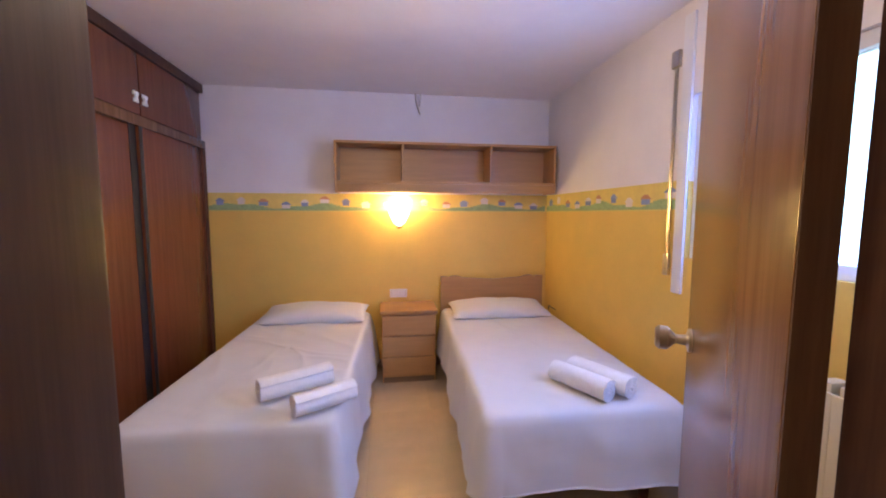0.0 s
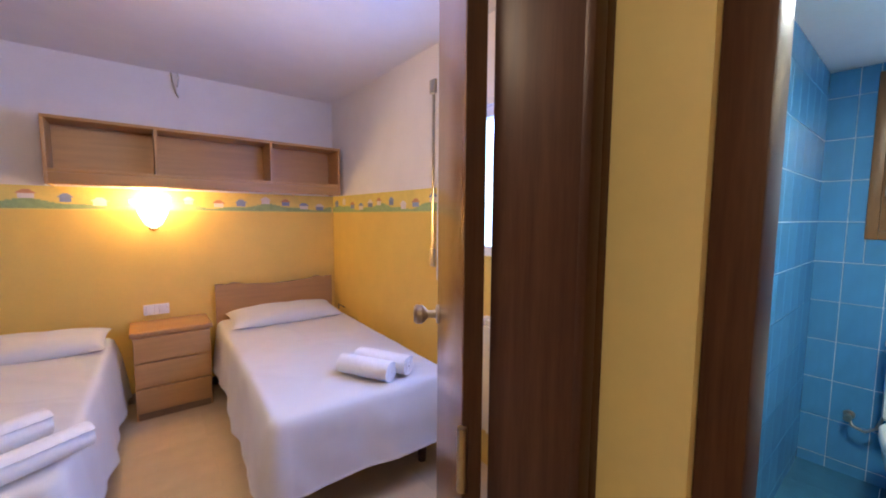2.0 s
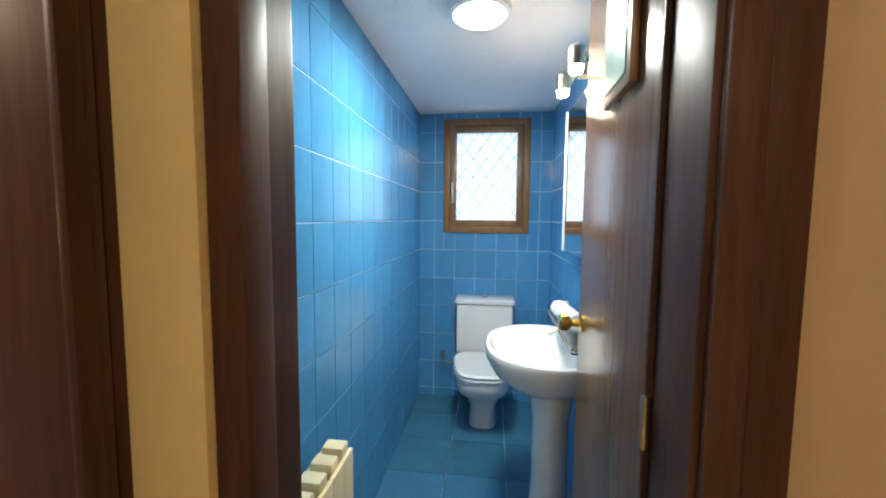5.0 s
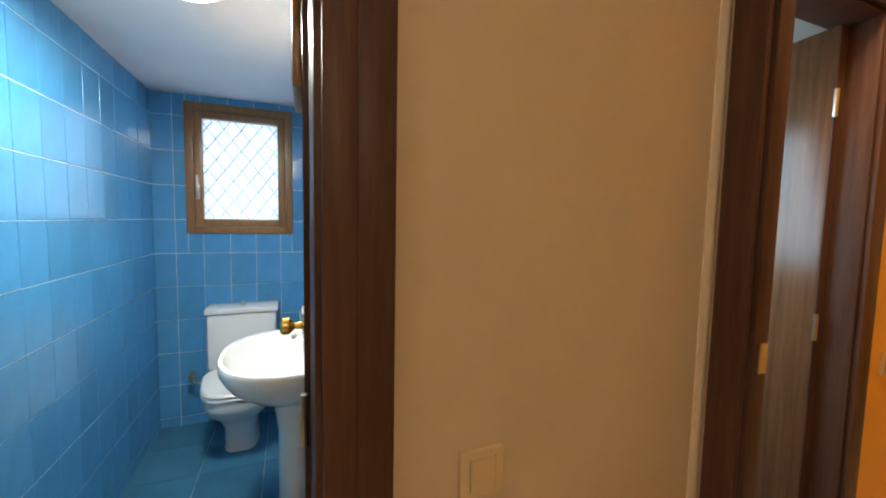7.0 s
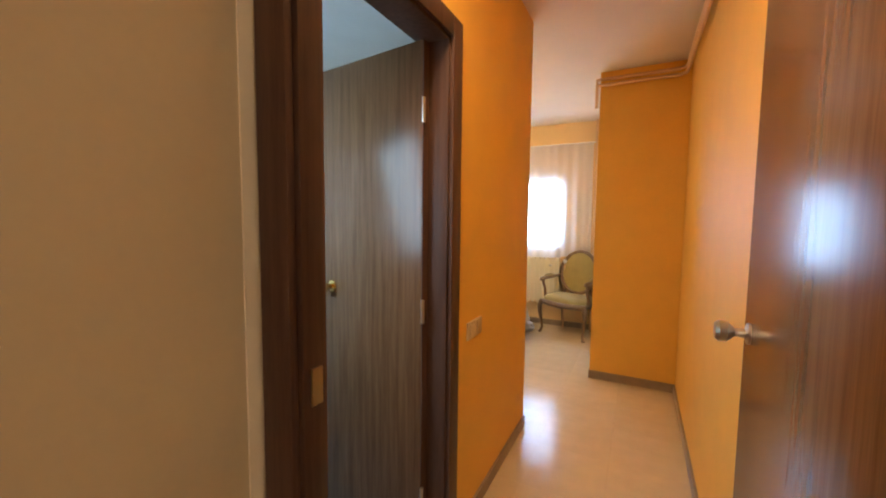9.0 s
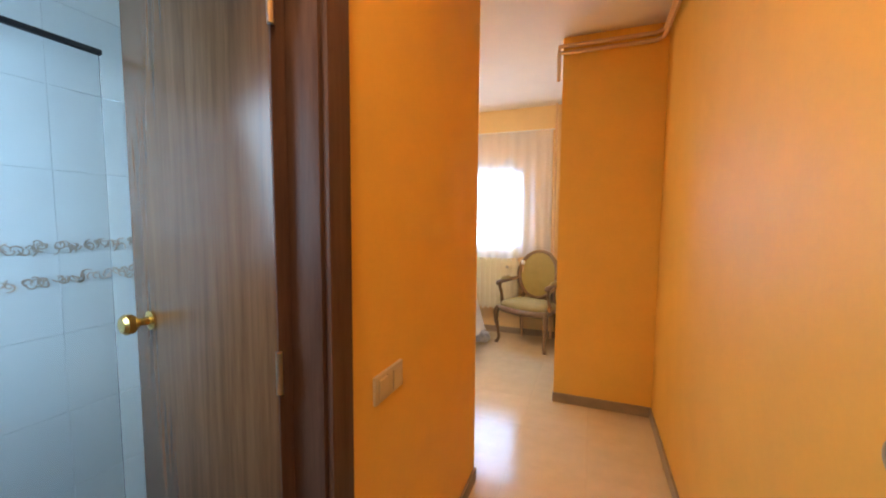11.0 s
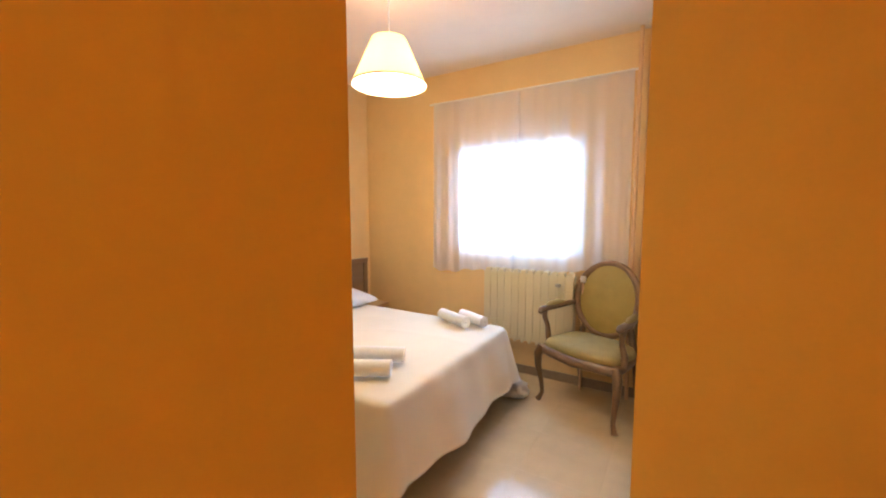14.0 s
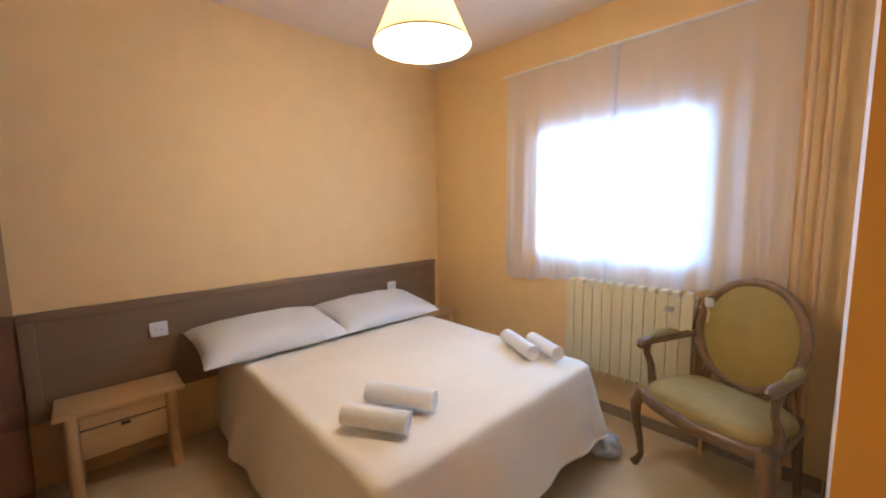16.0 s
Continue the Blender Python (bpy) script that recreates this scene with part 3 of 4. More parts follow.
def bed(name, cx, cy, w, l, top, hem, rz, label, seed, mate, headboard=False, flare=0.03, amp=0.02, worn=1.0, lift=0.0):
    """Bed with legs, base and mattress; its spread and pillows are things of their own."""
    m = pose(cx, cy, 0, 0, 0, rz)
    e = thing(name, label, "bed", m)
    part("bed_base", box(-w / 2 + 0.02, -l / 2 + 0.02, 0.18, w / 2 - 0.02, l / 2 - 0.01, 0.30, 0.01), M_BROWNBOARD, e)
    part("mattress", box(-w / 2 + 0.012, -l / 2 + 0.012, 0.30, w / 2 - 0.012, l / 2 - 0.012, top - 0.012, 0.03), M_LINEN, e)
    for sx in (-1, 1):
        for sy in (-1, 1):
            part("leg", lathe([(0.022, 0), (0.028, 0.18)], 12, (sx * (w / 2 - 0.09), sy * (l / 2 - 0.12), 0)), M_DARKWOOD, e)
    if headboard:
        bm = bmesh.new()
        n = 40
        f, b = [], []
        for i in range(n + 1):
            u = -1 + 2 * i / n
            z = 0.785 + 0.022 * math.exp(-((abs(u) - 0.72) / 0.12) ** 2) - 0.012 * math.exp(-(u / 0.3) ** 2) + (0.014 if abs(u) > 0.86 else 0)
            for lst, y in ((f, l / 2 + 0.005), (b, l / 2 + 0.035)):
                lst.append((bm.verts.new((u * (w / 2 + 0.02), y, z)), bm.verts.new((u * (w / 2 + 0.02), y, 0.25))))
        for i in range(n):
            bm.faces.new((f[i][0], f[i][1], f[i + 1][1], f[i + 1][0]))
            bm.faces.new((b[i][0], b[i + 1][0], b[i + 1][1], b[i][1]))
            bm.faces.new((f[i][0], f[i + 1][0], b[i + 1][0], b[i][0]))
            bm.faces.new((f[i][1], b[i][1], b[i + 1][1], f[i + 1][1]))
        for i in (0, n):
            bm.faces.new((f[i][0], f[i][1], b[i][1], b[i][0]))
        part("headboard", bm, M_BEECH, e, "light wooden headboard with a scalloped top")
    s = solid("bedspread", spread(w, l, top, hem, flare, seed, amp=amp, worn=worn, lift=lift), mate, "smooth pale cotton bedspread hanging over the bed sides", "bedspread", smooth=80)
    edge = [v.co.copy() for v in s.data.vertices[-260:]]
    part("hem", tube(edge + edge[:1], 0.004, 6), mate, s, "stitched hem", smooth=60)
    s.matrix_world = m
    return m


m1 = bed("single_bed", -0.49, 3.01, 0.83, 1.72, 0.525, 0.10, -2.0, "single bed made up in white with pillow and towels", 3, M_LINEN)
m2 = bed("single_bed", 0.985, 2.97, 0.87, 1.80, 0.525, 0.19, -2.5, "single bed with light wooden headboard, made up in white", 5, M_LINEN, True)
for m, w, x0, sd in ((m1, 0.80, 0.02, 1), (m2, 0.80, 0.0, 7)):
    o = solid("pillow", pillow(w, 0.38, 0.15, sd), M_LINEN, "plump white pillow in a cotton case", "pillow", smooth=80)
    o.matrix_world = m @ pose(x0, 0.68, 0.560, 5, 0, 0)
put_towel(-0.30, 2.385, 0.528, 30, 0.32, 0.060, 2, "rolled white terry towel on the bed", "towels on the twin beds")
put_towel(-0.15, 2.225, 0.528, 30, 0.26, 0.052, 4, "smaller rolled white terry towel on the bed", "towels on the twin beds")
put_towel(0.99, 2.23, 0.528, 118, 0.29, 0.056, 6, "rolled white terry towel on the bed", "towels on the twin beds")
put_towel(1.105, 2.26, 0.528, 116, 0.31, 0.056, 8, "rolled white terry towel on the bed", "towels on the twin beds")


def twin_nightstand():
    e = thing("nightstand", "light wooden nightstand with three drawers between the beds", "nightstand")
    x0, x1, y0, y1 = 0.055, 0.50, 3.60, 3.93
    part("body", box(x0 + 0.01, y0 + 0.015, 0.0, x1 - 0.01, y1, 0.555, 0.002), M_BEECH, e)
    part("top", box(x0 - 0.005, y0 - 0.01, 0.555, x1 + 0.005, y1, 0.585, 0.006), M_BEECH, e)
    for i in range(3):
        z = 0.05 + i * 0.168
        d = part("drawer", box(x0 + 0.014, y0 - 0.003, z, x1 - 0.014, y0 + 0.015, z + 0.158, 0.004), M_BEECH, e)
        part("finger_groove", box(x0 + 0.12, y0 - 0.005, z + 0.142, x1 - 0.12, y0 - 0.0025, z + 0.154), M_BEECH, d)
    part("plinth", box(x0 + 0.02, y0 + 0.01, 0, x1 - 0.02, y0 + 0.014, 0.045), M_BROWNBOARD, e)


twin_nightstand()


def plate(name, x, y, z, axis, count, label, size=0.08, mate=M_PLASTIC):
    e = thing(name, label, "socket", pose(x, y, z, 0, 0, axis))
    part("plate", box(-size / 2 * count, -0.010, -size / 2, size / 2 * count, 0, size / 2, 0.004), mate, e)
    for i in range(count):
        cx = (i - (count - 1) / 2) * size
        r = part("rocker", box(cx - 0.022, -0.014, -0.026, cx + 0.022, -0.010, 0.026, 0.002), mate, e)
        for gx in (cx - 0.023, cx + 0.023):
            # Thin dark ridge draws the shade of the gap beside the rocker.
            part("rocker_gap", box(gx - 0.0005, -0.0115, -0.028, gx + 0.0005, -0.0102, 0.028), M_BASE, r)
    return e


def socket(x, y, z, rz, label):
    e = thing("wall_socket", label, "socket", pose(x, y, z, 0, 0, rz))
    part("plate", box(-0.042, -0.012, -0.042, 0.042, 0, 0.042, 0.006), M_PLASTIC, e)
    part("well", lathe([(0.024, 0), (0.024, -0.006), (0.019, -0.007), (0.019, -0.002)], 20, (0, -0.011, 0), axis="y"), M_PLASTIC, e)
    for dx in (-0.009, 0.009):
        # Black disc, not an opening: the hole's shade is in its colour.
        part("pin_hole", lathe([(0.003, 0), (0.003, -0.002)], 8, (dx, -0.0135, 0), axis="y"), M_BLACK, e)


plate("wall_switch", 0.205, 3.95, 0.655, 0, 2, "white double switch and socket plate above the nightstand", 0.075)


def shelf():
    e = thing("wall_shelf", "light wooden wall shelf with three open compartments", "shelf")
    x0, x1, y0, y1, z0, z1 = -0.285, 1.515, 3.71, 3.945, 1.51, 1.905
    t = 0.018
    part("back_panel", box(x0 + t, y1 - 0.008, z0 + 0.09, x1 - t, y1, z1 - t), M_BEECH, e)
    part("top_board", box(x0, y0, z1 - t, x1, y1, z1, 0.002), M_BEECH, e)
    part("bottom_board", box(x0 + t, y0 + 0.004, z0 + 0.07, x1 - t, y1, z0 + 0.09, 0.002), M_BEECH, e)
    part("front_rail", box(x0 + t, y0 + 0.002, z0, x1 - t, y0 + 0.018, z0 + 0.069, 0.002), M_BEECH, e)
    for x in (x0, x1 - t):
        part("side_board", box(x, y0 + 0.002, z0, x + t, y1, z1 - t, 0.002), M_BEECH, e)
    for x in (0.245, 0.96):
        part("divider", box(x - t / 2, y0 + 0.006, z0 + 0.09, x + t / 2, y1 - 0.008, z1 - t), M_BEECH, e)


shelf()


def wall_lamp():
    e = thing("wall_lamp", "small quarter-bowl wall lamp glowing warm yellow", "wall lamp")
    part("backplate", lathe([(0.03, 0), (0.03, -0.02), (0.02, -0.024)], 16, (0.215, 3.95, 1.245), axis="y"), M_BRASS, e)
    part("bulb", lathe([(0.0, -0.035), (0.02, -0.03), (0.03, 0), (0.02, 0.03), (0.0, 0.04)], 16, (0.215, 3.89, 1.36)), M_BULB, e, "glowing bulb")
    part("shade", lathe([(0.012, 0), (0.05, 0.03), (0.085, 0.11), (0.09, 0.15)], 24, (0.215, 3.875, 1.235), sy=0.7, cap=False), M_SHADE_W, e, "translucent glass bowl")
    part("finial", lathe([(0.0, -0.02), (0.014, -0.012), (0.014, 0.0)], 12, (0.215, 3.875, 1.237)), M_BRASS, e)


wall_lamp()


def frieze():
    """A paper border with a row of small houses on green hills."""
    rnd = random.Random(4)
    for wallname, length, m in (("frieze_back", 2.84, pose(-1.295, 3.95, 0)), ("frieze_side", 2.45 - 0.80, pose(1.545, 3.946, 0, 0, 0, -90))):
        e = tagged(new(wallname), "yellow and green paper border with little houses", "border", kind="structure")
        e.matrix_world = m
        part("paper_band", box(0, -0.003, 1.362, length, 0, 1.508), M_FRIEZE, e)
        bm = bmesh.new()
        n = int(length / 0.03)
        for i in range(n):
            u = i * 0.03
            z = 1.405 + 0.018 * math.sin(u * 9) + 0.008 * math.sin(u * 23)
            bx(bm, u, -0.0036, 1.368, min(length, u + 0.03), -0.003, z)
        part("green_hills", bm, M_GREEN, e)
        k = 0
        u = 0.06
        while u < length - 0.12:
            z = 1.398 + 0.018 * math.sin(u * 9) + rnd.uniform(0, 0.015)
            ww = rnd.uniform(0.05, 0.075)
            h = part("house", box(u, -0.0044, z, u + ww, -0.0032, z + 0.032), (M_HBLUE, M_HWHITE)[k % 2], e)
            bm = bmesh.new()
            tri = [bm.verts.new((u + a, -0.0046, z + b)) for a, b in ((-0.012, 0.03), (ww + 0.012, 0.03), (ww * 0.7, 0.055), (ww * 0.3, 0.055))]
            bm.faces.new(tri)
            r = bmesh.ops.extrude_face_region(bm, geom=bm.faces[:])
            for v in r["geom"]:
                if isinstance(v, bmesh.types.BMVert):
                    v.co.y += 0.001
            part("house_roof", bm, (M_HBLUE, M_HWHITE, M_HRED)[k % 3], h)
            k += 1
            u += rnd.uniform(0.14, 0.19)


frieze()
cable_bm = tube([(0.36, 3.94, H1), (0.365, 3.925, 2.28), (0.385, 3.93, 2.20), (0.40, 3.935, 2.17)], 0.006)
tube([(0.40, 3.94, H1), (0.405, 3.92, 2.30), (0.395, 3.93, 2.24)], 0.005, bm=cable_bm)
solid("loose_cable", cable_bm, M_STEEL, "loose grey lamp cable hanging from the ceiling", "cable")


def framed_window(name, axis, face, depth, a, b, z0, z1, wide, mate, label, panes=1, pane_mat=M_GLASS):
    """A window of outer frame, sash bars and panes, set in the wall."""
    e = tagged(new(name), label, "window", kind="structure")

    def put(pname, u0, u1, v0, v1, q0, q1, ma, bev=0.004):
        q = (u0, v0, q0, u1, v1, q1) if axis == "y" else (v0, u0, q0, v1, u1, q1)
        return part(pname, box(*q, bev), ma, e)

    v0, v1 = min(face, face + depth), max(face, face + depth)
    put("frame_side", a, a + wide, v0, v1, z0, z1, mate)
    put("frame_side", b - wide, b, v0, v1, z0, z1, mate)
    put("frame_rail", a + wide, b - wide, v0, v1, z0, z0 + wide, mate)
    put("frame_rail", a + wide, b - wide, v0, v1, z1 - wide, z1, mate)
    step = (b - a - 2 * wide) / panes
    mid = (v0 + v1) / 2
    for i in range(panes):
        u0 = a + wide + i * step
        p = put("pane", u0, u0 + step, mid - 0.003, mid + 0.003, z0 + wide, z1 - wide, pane_mat, 0)
        p.visible_shadow = False
        if i:
            put("mullion", u0 - wide * 0.6, u0 + wide * 0.6, v0 + 0.003, v1 - 0.003, z0 + wide, z1 - wide, mate)
    return e


framed_window("window_1", "x", 1.57, 0.06, *WIN1, 0.05, M_ALU, "white framed bedroom window onto daylight", 2)
e = thing("shutter_strap", "grey roller shutter strap with its winder box", "strap")
part("strap", box(1.536, 2.40, 1.08, 1.541, 2.42, 2.06), M_STEEL, e)
part("guide", box(1.525, 2.385, 2.06, 1.545, 2.435, 2.14, 0.004), M_STEEL, e)
part("winder_box", box(1.528, 2.388, 1.03, 1.545, 2.428, 1.14, 0.005), M_STEEL, e)
setting("window_trim", box(1.532, 2.302, 0.95, 1.545, 2.365, 2.28, 0.003), M_ALU, "white lacquered trim board beside the bedroom window", "trim")
solid("wall_heater_pipe", tube([(1.49, 3.6, 0.55), (1.5, 3.75, 0.55), (1.52, 3.80, 0.5)], 0.004), M_BLACK, "thin dark cable against the yellow wall", "cable")

radiator_twin_place = pose(1.53, 1.90, 0, 0, 0, -90)

# ---- bathroom ----
eb = framed_window("window_2", "x", 2.966, 0.10, 0.115, 0.73, 1.237, 2.047, 0.045, M_WINWOOD, "small brown wooden window with frosted leaded glass", 1, M_FROST)
for q in ((0.16, 1.282, 0.205, 2.002), (0.64, 1.282, 0.685, 2.002)):
    part("sash_side", box(2.976, q[0], q[1], 3.04, q[2], q[3], 0.006), M_WINWOOD, eb)
for za, zb in ((1.282, 1.33), (1.955, 2.002)):
    part("sash_rail", box(2.978, 0.205, za, 3.04, 0.64, zb, 0.006), M_WINWOOD, eb)
part("window_handle", bx(box(2.955, 0.655, 1.45, 2.976, 0.675, 1.55, 0.004), 2.945, 0.657, 1.47, 2.957, 0.673, 1.60, 0.004), M_STEEL, eb, "pale metal window handle")
y0, y1, z0, z1 = 0.205, 0.64, 1.33, 1.955
for s in (1, -1):
    k = -7
    while k < 8:
        pts = []
        for t in range(0, 61):
            yy = y0 + (y1 - y0) * t / 60
            zz = (z0 + z1) / 2 + s * (yy - (y0 + y1) / 2) * 1.35 + k * 0.13
            if z0 <= zz <= z1:
                pts.append((3.005, yy, zz))
        if len(pts) > 2:
            part("lead_bar", tube([pts[0], pts[-1]], 0.0028, 6), M_LEAD, eb)
        k += 1
setting("backdrop_bath", box(3.5, -0.6, 0.6, 3.52, 1.6, 3.0), M_DAYB, "bright daylight beyond the bathroom window", "backdrop")


def toilet():
    e = thing("toilet", "white close-coupled ceramic toilet with closed lid", "toilet")
    cy = 0.414
    part("cistern", box(2.79, cy - 0.195, 0.40, 2.968, cy + 0.195, 0.752, 0.025), M_CERAMIC, e)
    part("cistern_lid", box(2.78, cy - 0.205, 0.752, 2.97, cy + 0.205, 0.787, 0.012), M_CERAMIC, e)
    part("flush_button", lathe([(0.018, 0), (0.018, 0.012), (0.010, 0.022), (0, 0.024)], 16, (2.87, cy, 0.787)), M_STEEL, e)

    def oval(profile, sx, cx):
        bm = bmesh.new()
        rings = []
        for r, h, sh in profile:
            ring = []
            for k in range(32):
                a = 2 * math.pi * k / 32
                ex = math.cos(a)
                u = math.copysign(abs(ex) ** 0.55, ex)
                taper = 1 + 0.14 * u
                ring.append(bm.verts.new((cx + sh + u * r * sx * (1 if ex < 0 else 0.9), cy + math.copysign(abs(math.sin(a)) ** 0.6, math.sin(a)) * r * taper, h)))
            rings.append(ring)
        for a, b in zip(rings, rings[1:]):
            for k in range(32):
                bm.faces.new((a[k], a[(k + 1) % 32], b[(k + 1) % 32], b[k]))
        bm.faces.new(rings[0][::-1])
        bm.faces.new(rings[-1])
        return bm

    part("bowl", oval([(0.092, 0, 0.10), (0.088, 0.03, 0.10), (0.09, 0.14, 0.09), (0.12, 0.22, 0.06), (0.165, 0.29, 0.01), (0.176, 0.34, 0.0), (0.176, 0.385, 0.0)], 1.22, 2.56), M_CERAMIC, e)
    part("seat", oval([(0.183, 0.388, 0), (0.186, 0.396, 0), (0.183, 0.406, 0)], 1.22, 2.56), M_PLASTIC, e)
    # Black ring stands for the shade between seat and lid.
    part("seat_gap", oval([(0.176, 0.406, 0), (0.176, 0.411, 0)], 1.22, 2.56), M_BLACK, e)
    part("lid", oval([(0.183, 0.411, 0), (0.186, 0.42, 0), (0.178, 0.43, 0)], 1.22, 2.56), M_PLASTIC, e)
    v = thing("water_valve", "chrome angle valve with a flexible hose", "valve")
    part("valve_body", lathe([(0.022, 0), (0.022, -0.01), (0.009, -0.012), (0.009, -0.05), (0.016, -0.055), (0.016, -0.075)], 14, (2.972, 0.72, 0.33), axis="x"), M_STEEL, v)
    part("hose", tube([(2.92, 0.72, 0.33), (2.90, 0.70, 0.30), (2.89, 0.66, 0.29), (2.90, 0.62, 0.32), (2.90, 0.595, 0.42)], 0.007), M_STEEL, v)


toilet()


def sink():
    e = thing("pedestal_sink", "white ceramic wash basin on a pedestal", "sink")
    cx, yb = 1.79, -0.028

    def ring(bm, rx, ry, z, sh=0.0):
        out = []
        for k in range(40):
            a = 2 * math.pi * k / 40
            s = math.sin(a)
            y = yb + 0.17 + sh + (s * ry if s > 0 else s * min(0.17 + sh, ry))
            out.append(bm.verts.new((cx + math.copysign(abs(math.cos(a)) ** (0.8 if s > 0 else 0.35), math.cos(a)) * rx, y, z)))
        return out

    bm = bmesh.new()
    spec = [(0.09, 0.09, 0.62, 0), (0.16, 0.15, 0.66, 0), (0.25, 0.215, 0.72, 0), (0.29, 0.245, 0.775, 0), (0.30, 0.25, 0.81, 0), (0.295, 0.245, 0.822, 0), (0.27, 0.22, 0.822, 0.01), (0.25, 0.20, 0.805, 0.025), (0.20, 0.16, 0.73, 0.03), (0.10, 0.09, 0.69, 0.03)]
    rings = [ring(bm, *s) for s in spec]
    for a, b in zip(rings, rings[1:]):
        for k in range(40):
            bm.faces.new((a[k], a[(k + 1) % 40], b[(k + 1) % 40], b[k]))
    bm.faces.new(rings[0][::-1])
    bm.faces.new(rings[-1])
    part("basin", bm, M_CERAMIC, e, smooth=60)
    part("pedestal", lathe([(0.115, 0), (0.10, 0.04), (0.088, 0.25), (0.088, 0.5), (0.115, 0.66)], 28, (cx, yb + 0.14, 0), sy=0.85), M_CERAMIC, e)
    f = part("faucet", lathe([(0.024, 0.0), (0.024, 0.05), (0.016, 0.07), (0.012, 0.085)], 16, (cx, yb + 0.06, 0.822)), M_STEEL, e, "chrome tap")
    part("spout", tube([(cx, yb + 0.06, 0.875), (cx, yb + 0.12, 0.89), (cx, yb + 0.16, 0.865)], 0.010), M_STEEL, f)
    part("lever", tube([(cx, yb + 0.06, 0.905), (cx, yb + 0.10, 0.93)], 0.006), M_STEEL, f)
    part("drain", lathe([(0.02, 0), (0.02, 0.003)], 16, (cx, yb + 0.2, 0.691)), M_STEEL, e)


sink()
g = thing("glass_shelf", "narrow glass shelf with chrome rail under the mirror", "shelf")
part("shelf_plate", box(1.52, -0.024, 0.872, 2.09, 0.09, 0.879), M_GLASS, g)
part("shelf_rail", tube([(1.52, -0.02, 0.892), (1.52, 0.092, 0.892), (2.09, 0.092, 0.892), (2.09, -0.02, 0.892)], 0.005), M_STEEL, g)
put_towel(1.90, 0.035, 0.880, 6, 0.28, 0.042, 12, "small rolled white towel on the glass shelf", "bath towels")
solid("soap_box", box(2.052, 0.0, 0.880, 2.085, 0.07, 0.945, 0.004), M_PLASTIC, "small white soap box on the glass shelf", "soap box")
mc = thing("bathroom_mirror", "frameless wall mirror with a pale edge", "mirror")
part("mirror_backing", box(1.30, -0.026, 1.195, 2.095, 0.026, 1.84), M_PLASTIC, mc)
part("mirror_glass", box(1.303, 0.026, 1.198, 2.083, 0.031, 1.837), M_MIRROR, mc, "mirror glass")
part("edge_trim", box(2.085, 0.020, 1.19, 2.100, 0.036, 1.845, 0.002), M_PLASTIC, mc)
sb = thing("mirror_light", "bar with two small glowing spotlights over the mirror", "light")
part("bar", tube([(1.55, 0.06, 1.91), (1.95, 0.06, 1.91)], 0.008), M_STEEL, sb)
part("mount", box(1.72, -0.026, 1.885, 1.78, 0.055, 1.93, 0.004), M_STEEL, sb)
for x in (1.62, 1.88):
    h = part("spot_head", lathe([(0.030, 0), (0.030, 0.06), (0.016, 0.075)], 18, (x, 0.09, 1.875)), M_STEEL, sb)
    part("spot_bulb", lathe([(0.0, -0.03), (0.022, -0.022), (0.026, 0.0)], 16, (x, 0.09, 1.876)), M_BULB, h, "glowing bulb")
cl = thing("ceiling_lamp", "round flat white ceiling lamp switched on", "ceiling lamp")
part("rim", lathe([(0.112, 0), (0.112, -0.022), (0.100, -0.026)], 32, (1.62, 0.43, HB)), M_PLASTIC, cl)
part("diffuser", lathe([(0.100, -0.024), (0.08, -0.038), (0.04, -0.046), (0.0, -0.048)], 32, (1.62, 0.43, HB)), M_DISC, cl, "glowing opal diffuser")


def radiator(name, sections, pitch, depth, z0, z1, m, label):
    """Cast column radiator: separate sections with slotted tops, and header pipes."""
    e = thing(name, label, "radiator", m)
    bm = bx(bx(bx(box(-pitch * 0.496, -depth, z0 + 0.02, pitch * 0.485, -depth + 0.012, z1 - 0.03, 0.0015), -0.006, -depth + 0.012, z0, 0.006, 0, z1 - 0.02, 0.002), -pitch * 0.47, -0.012, z0 + 0.02, pitch * 0.47, 0, z1 - 0.02, 0.003), -pitch * 0.32, -depth + 0.01, z1 - 0.035, pitch * 0.32, -0.01, z1, 0.006)
    me = mesh_of("section", bm, M_ENAMEL, 35)
    for i in range(sections):
        o = new("section", me)
        o.parent = e
        o.location = (i * pitch, 0, 0)
    for z in (z0 + 0.05, z1 - 0.07):
        part("header_pipe", tube([(-pitch / 2, -depth / 2, z), (sections * pitch - pitch / 2, -depth / 2, z)], 0.016), M_ENAMEL, e)
    for z in (z0 + 0.02, z1 - 0.1):
        part("bracket", box(pitch, -0.004, z, pitch + 0.03, 0.05, z + 0.02), M_STEEL, e)
    return e


radiator("radiator", 10, 0.061, 0.09, 0.25, 0.83, radiator_twin_place, "white column radiator under the bedroom window")
radiator("radiator", 6, 0.075, 0.085, 0.12, 0.66, pose(0.86, 0.87, 0), "small cream column radiator on the tiled wall")
pc = thing("framed_picture", "small green picture in a wooden frame hung on the door", "picture", pose(1.033, 0.114, 1.69, 0, 0, -2.2))
part("picture_frame", box(-0.10, -0.004, -0.10, 0.10, 0.012, 0.30, 0.004), M_WINWOOD, pc)
part("picture_sheet", box(-0.075, 0.012, -0.075, 0.075, 0.014, 0.275), mat("green_picture", (0.25, 0.42, 0.34), 0.3, var=0.4, scale=14), pc)

# Plain black band on the wall behind the pedestal, 6 cm high.
part("border_tile", box(1.20, -0.0375, 0.455, 1.92, -0.033, 0.515), mat("black_band", (0.012, 0.014, 0.02), 0.2, var=0.1), wall_bath_right, "black band low on the tiled wall")

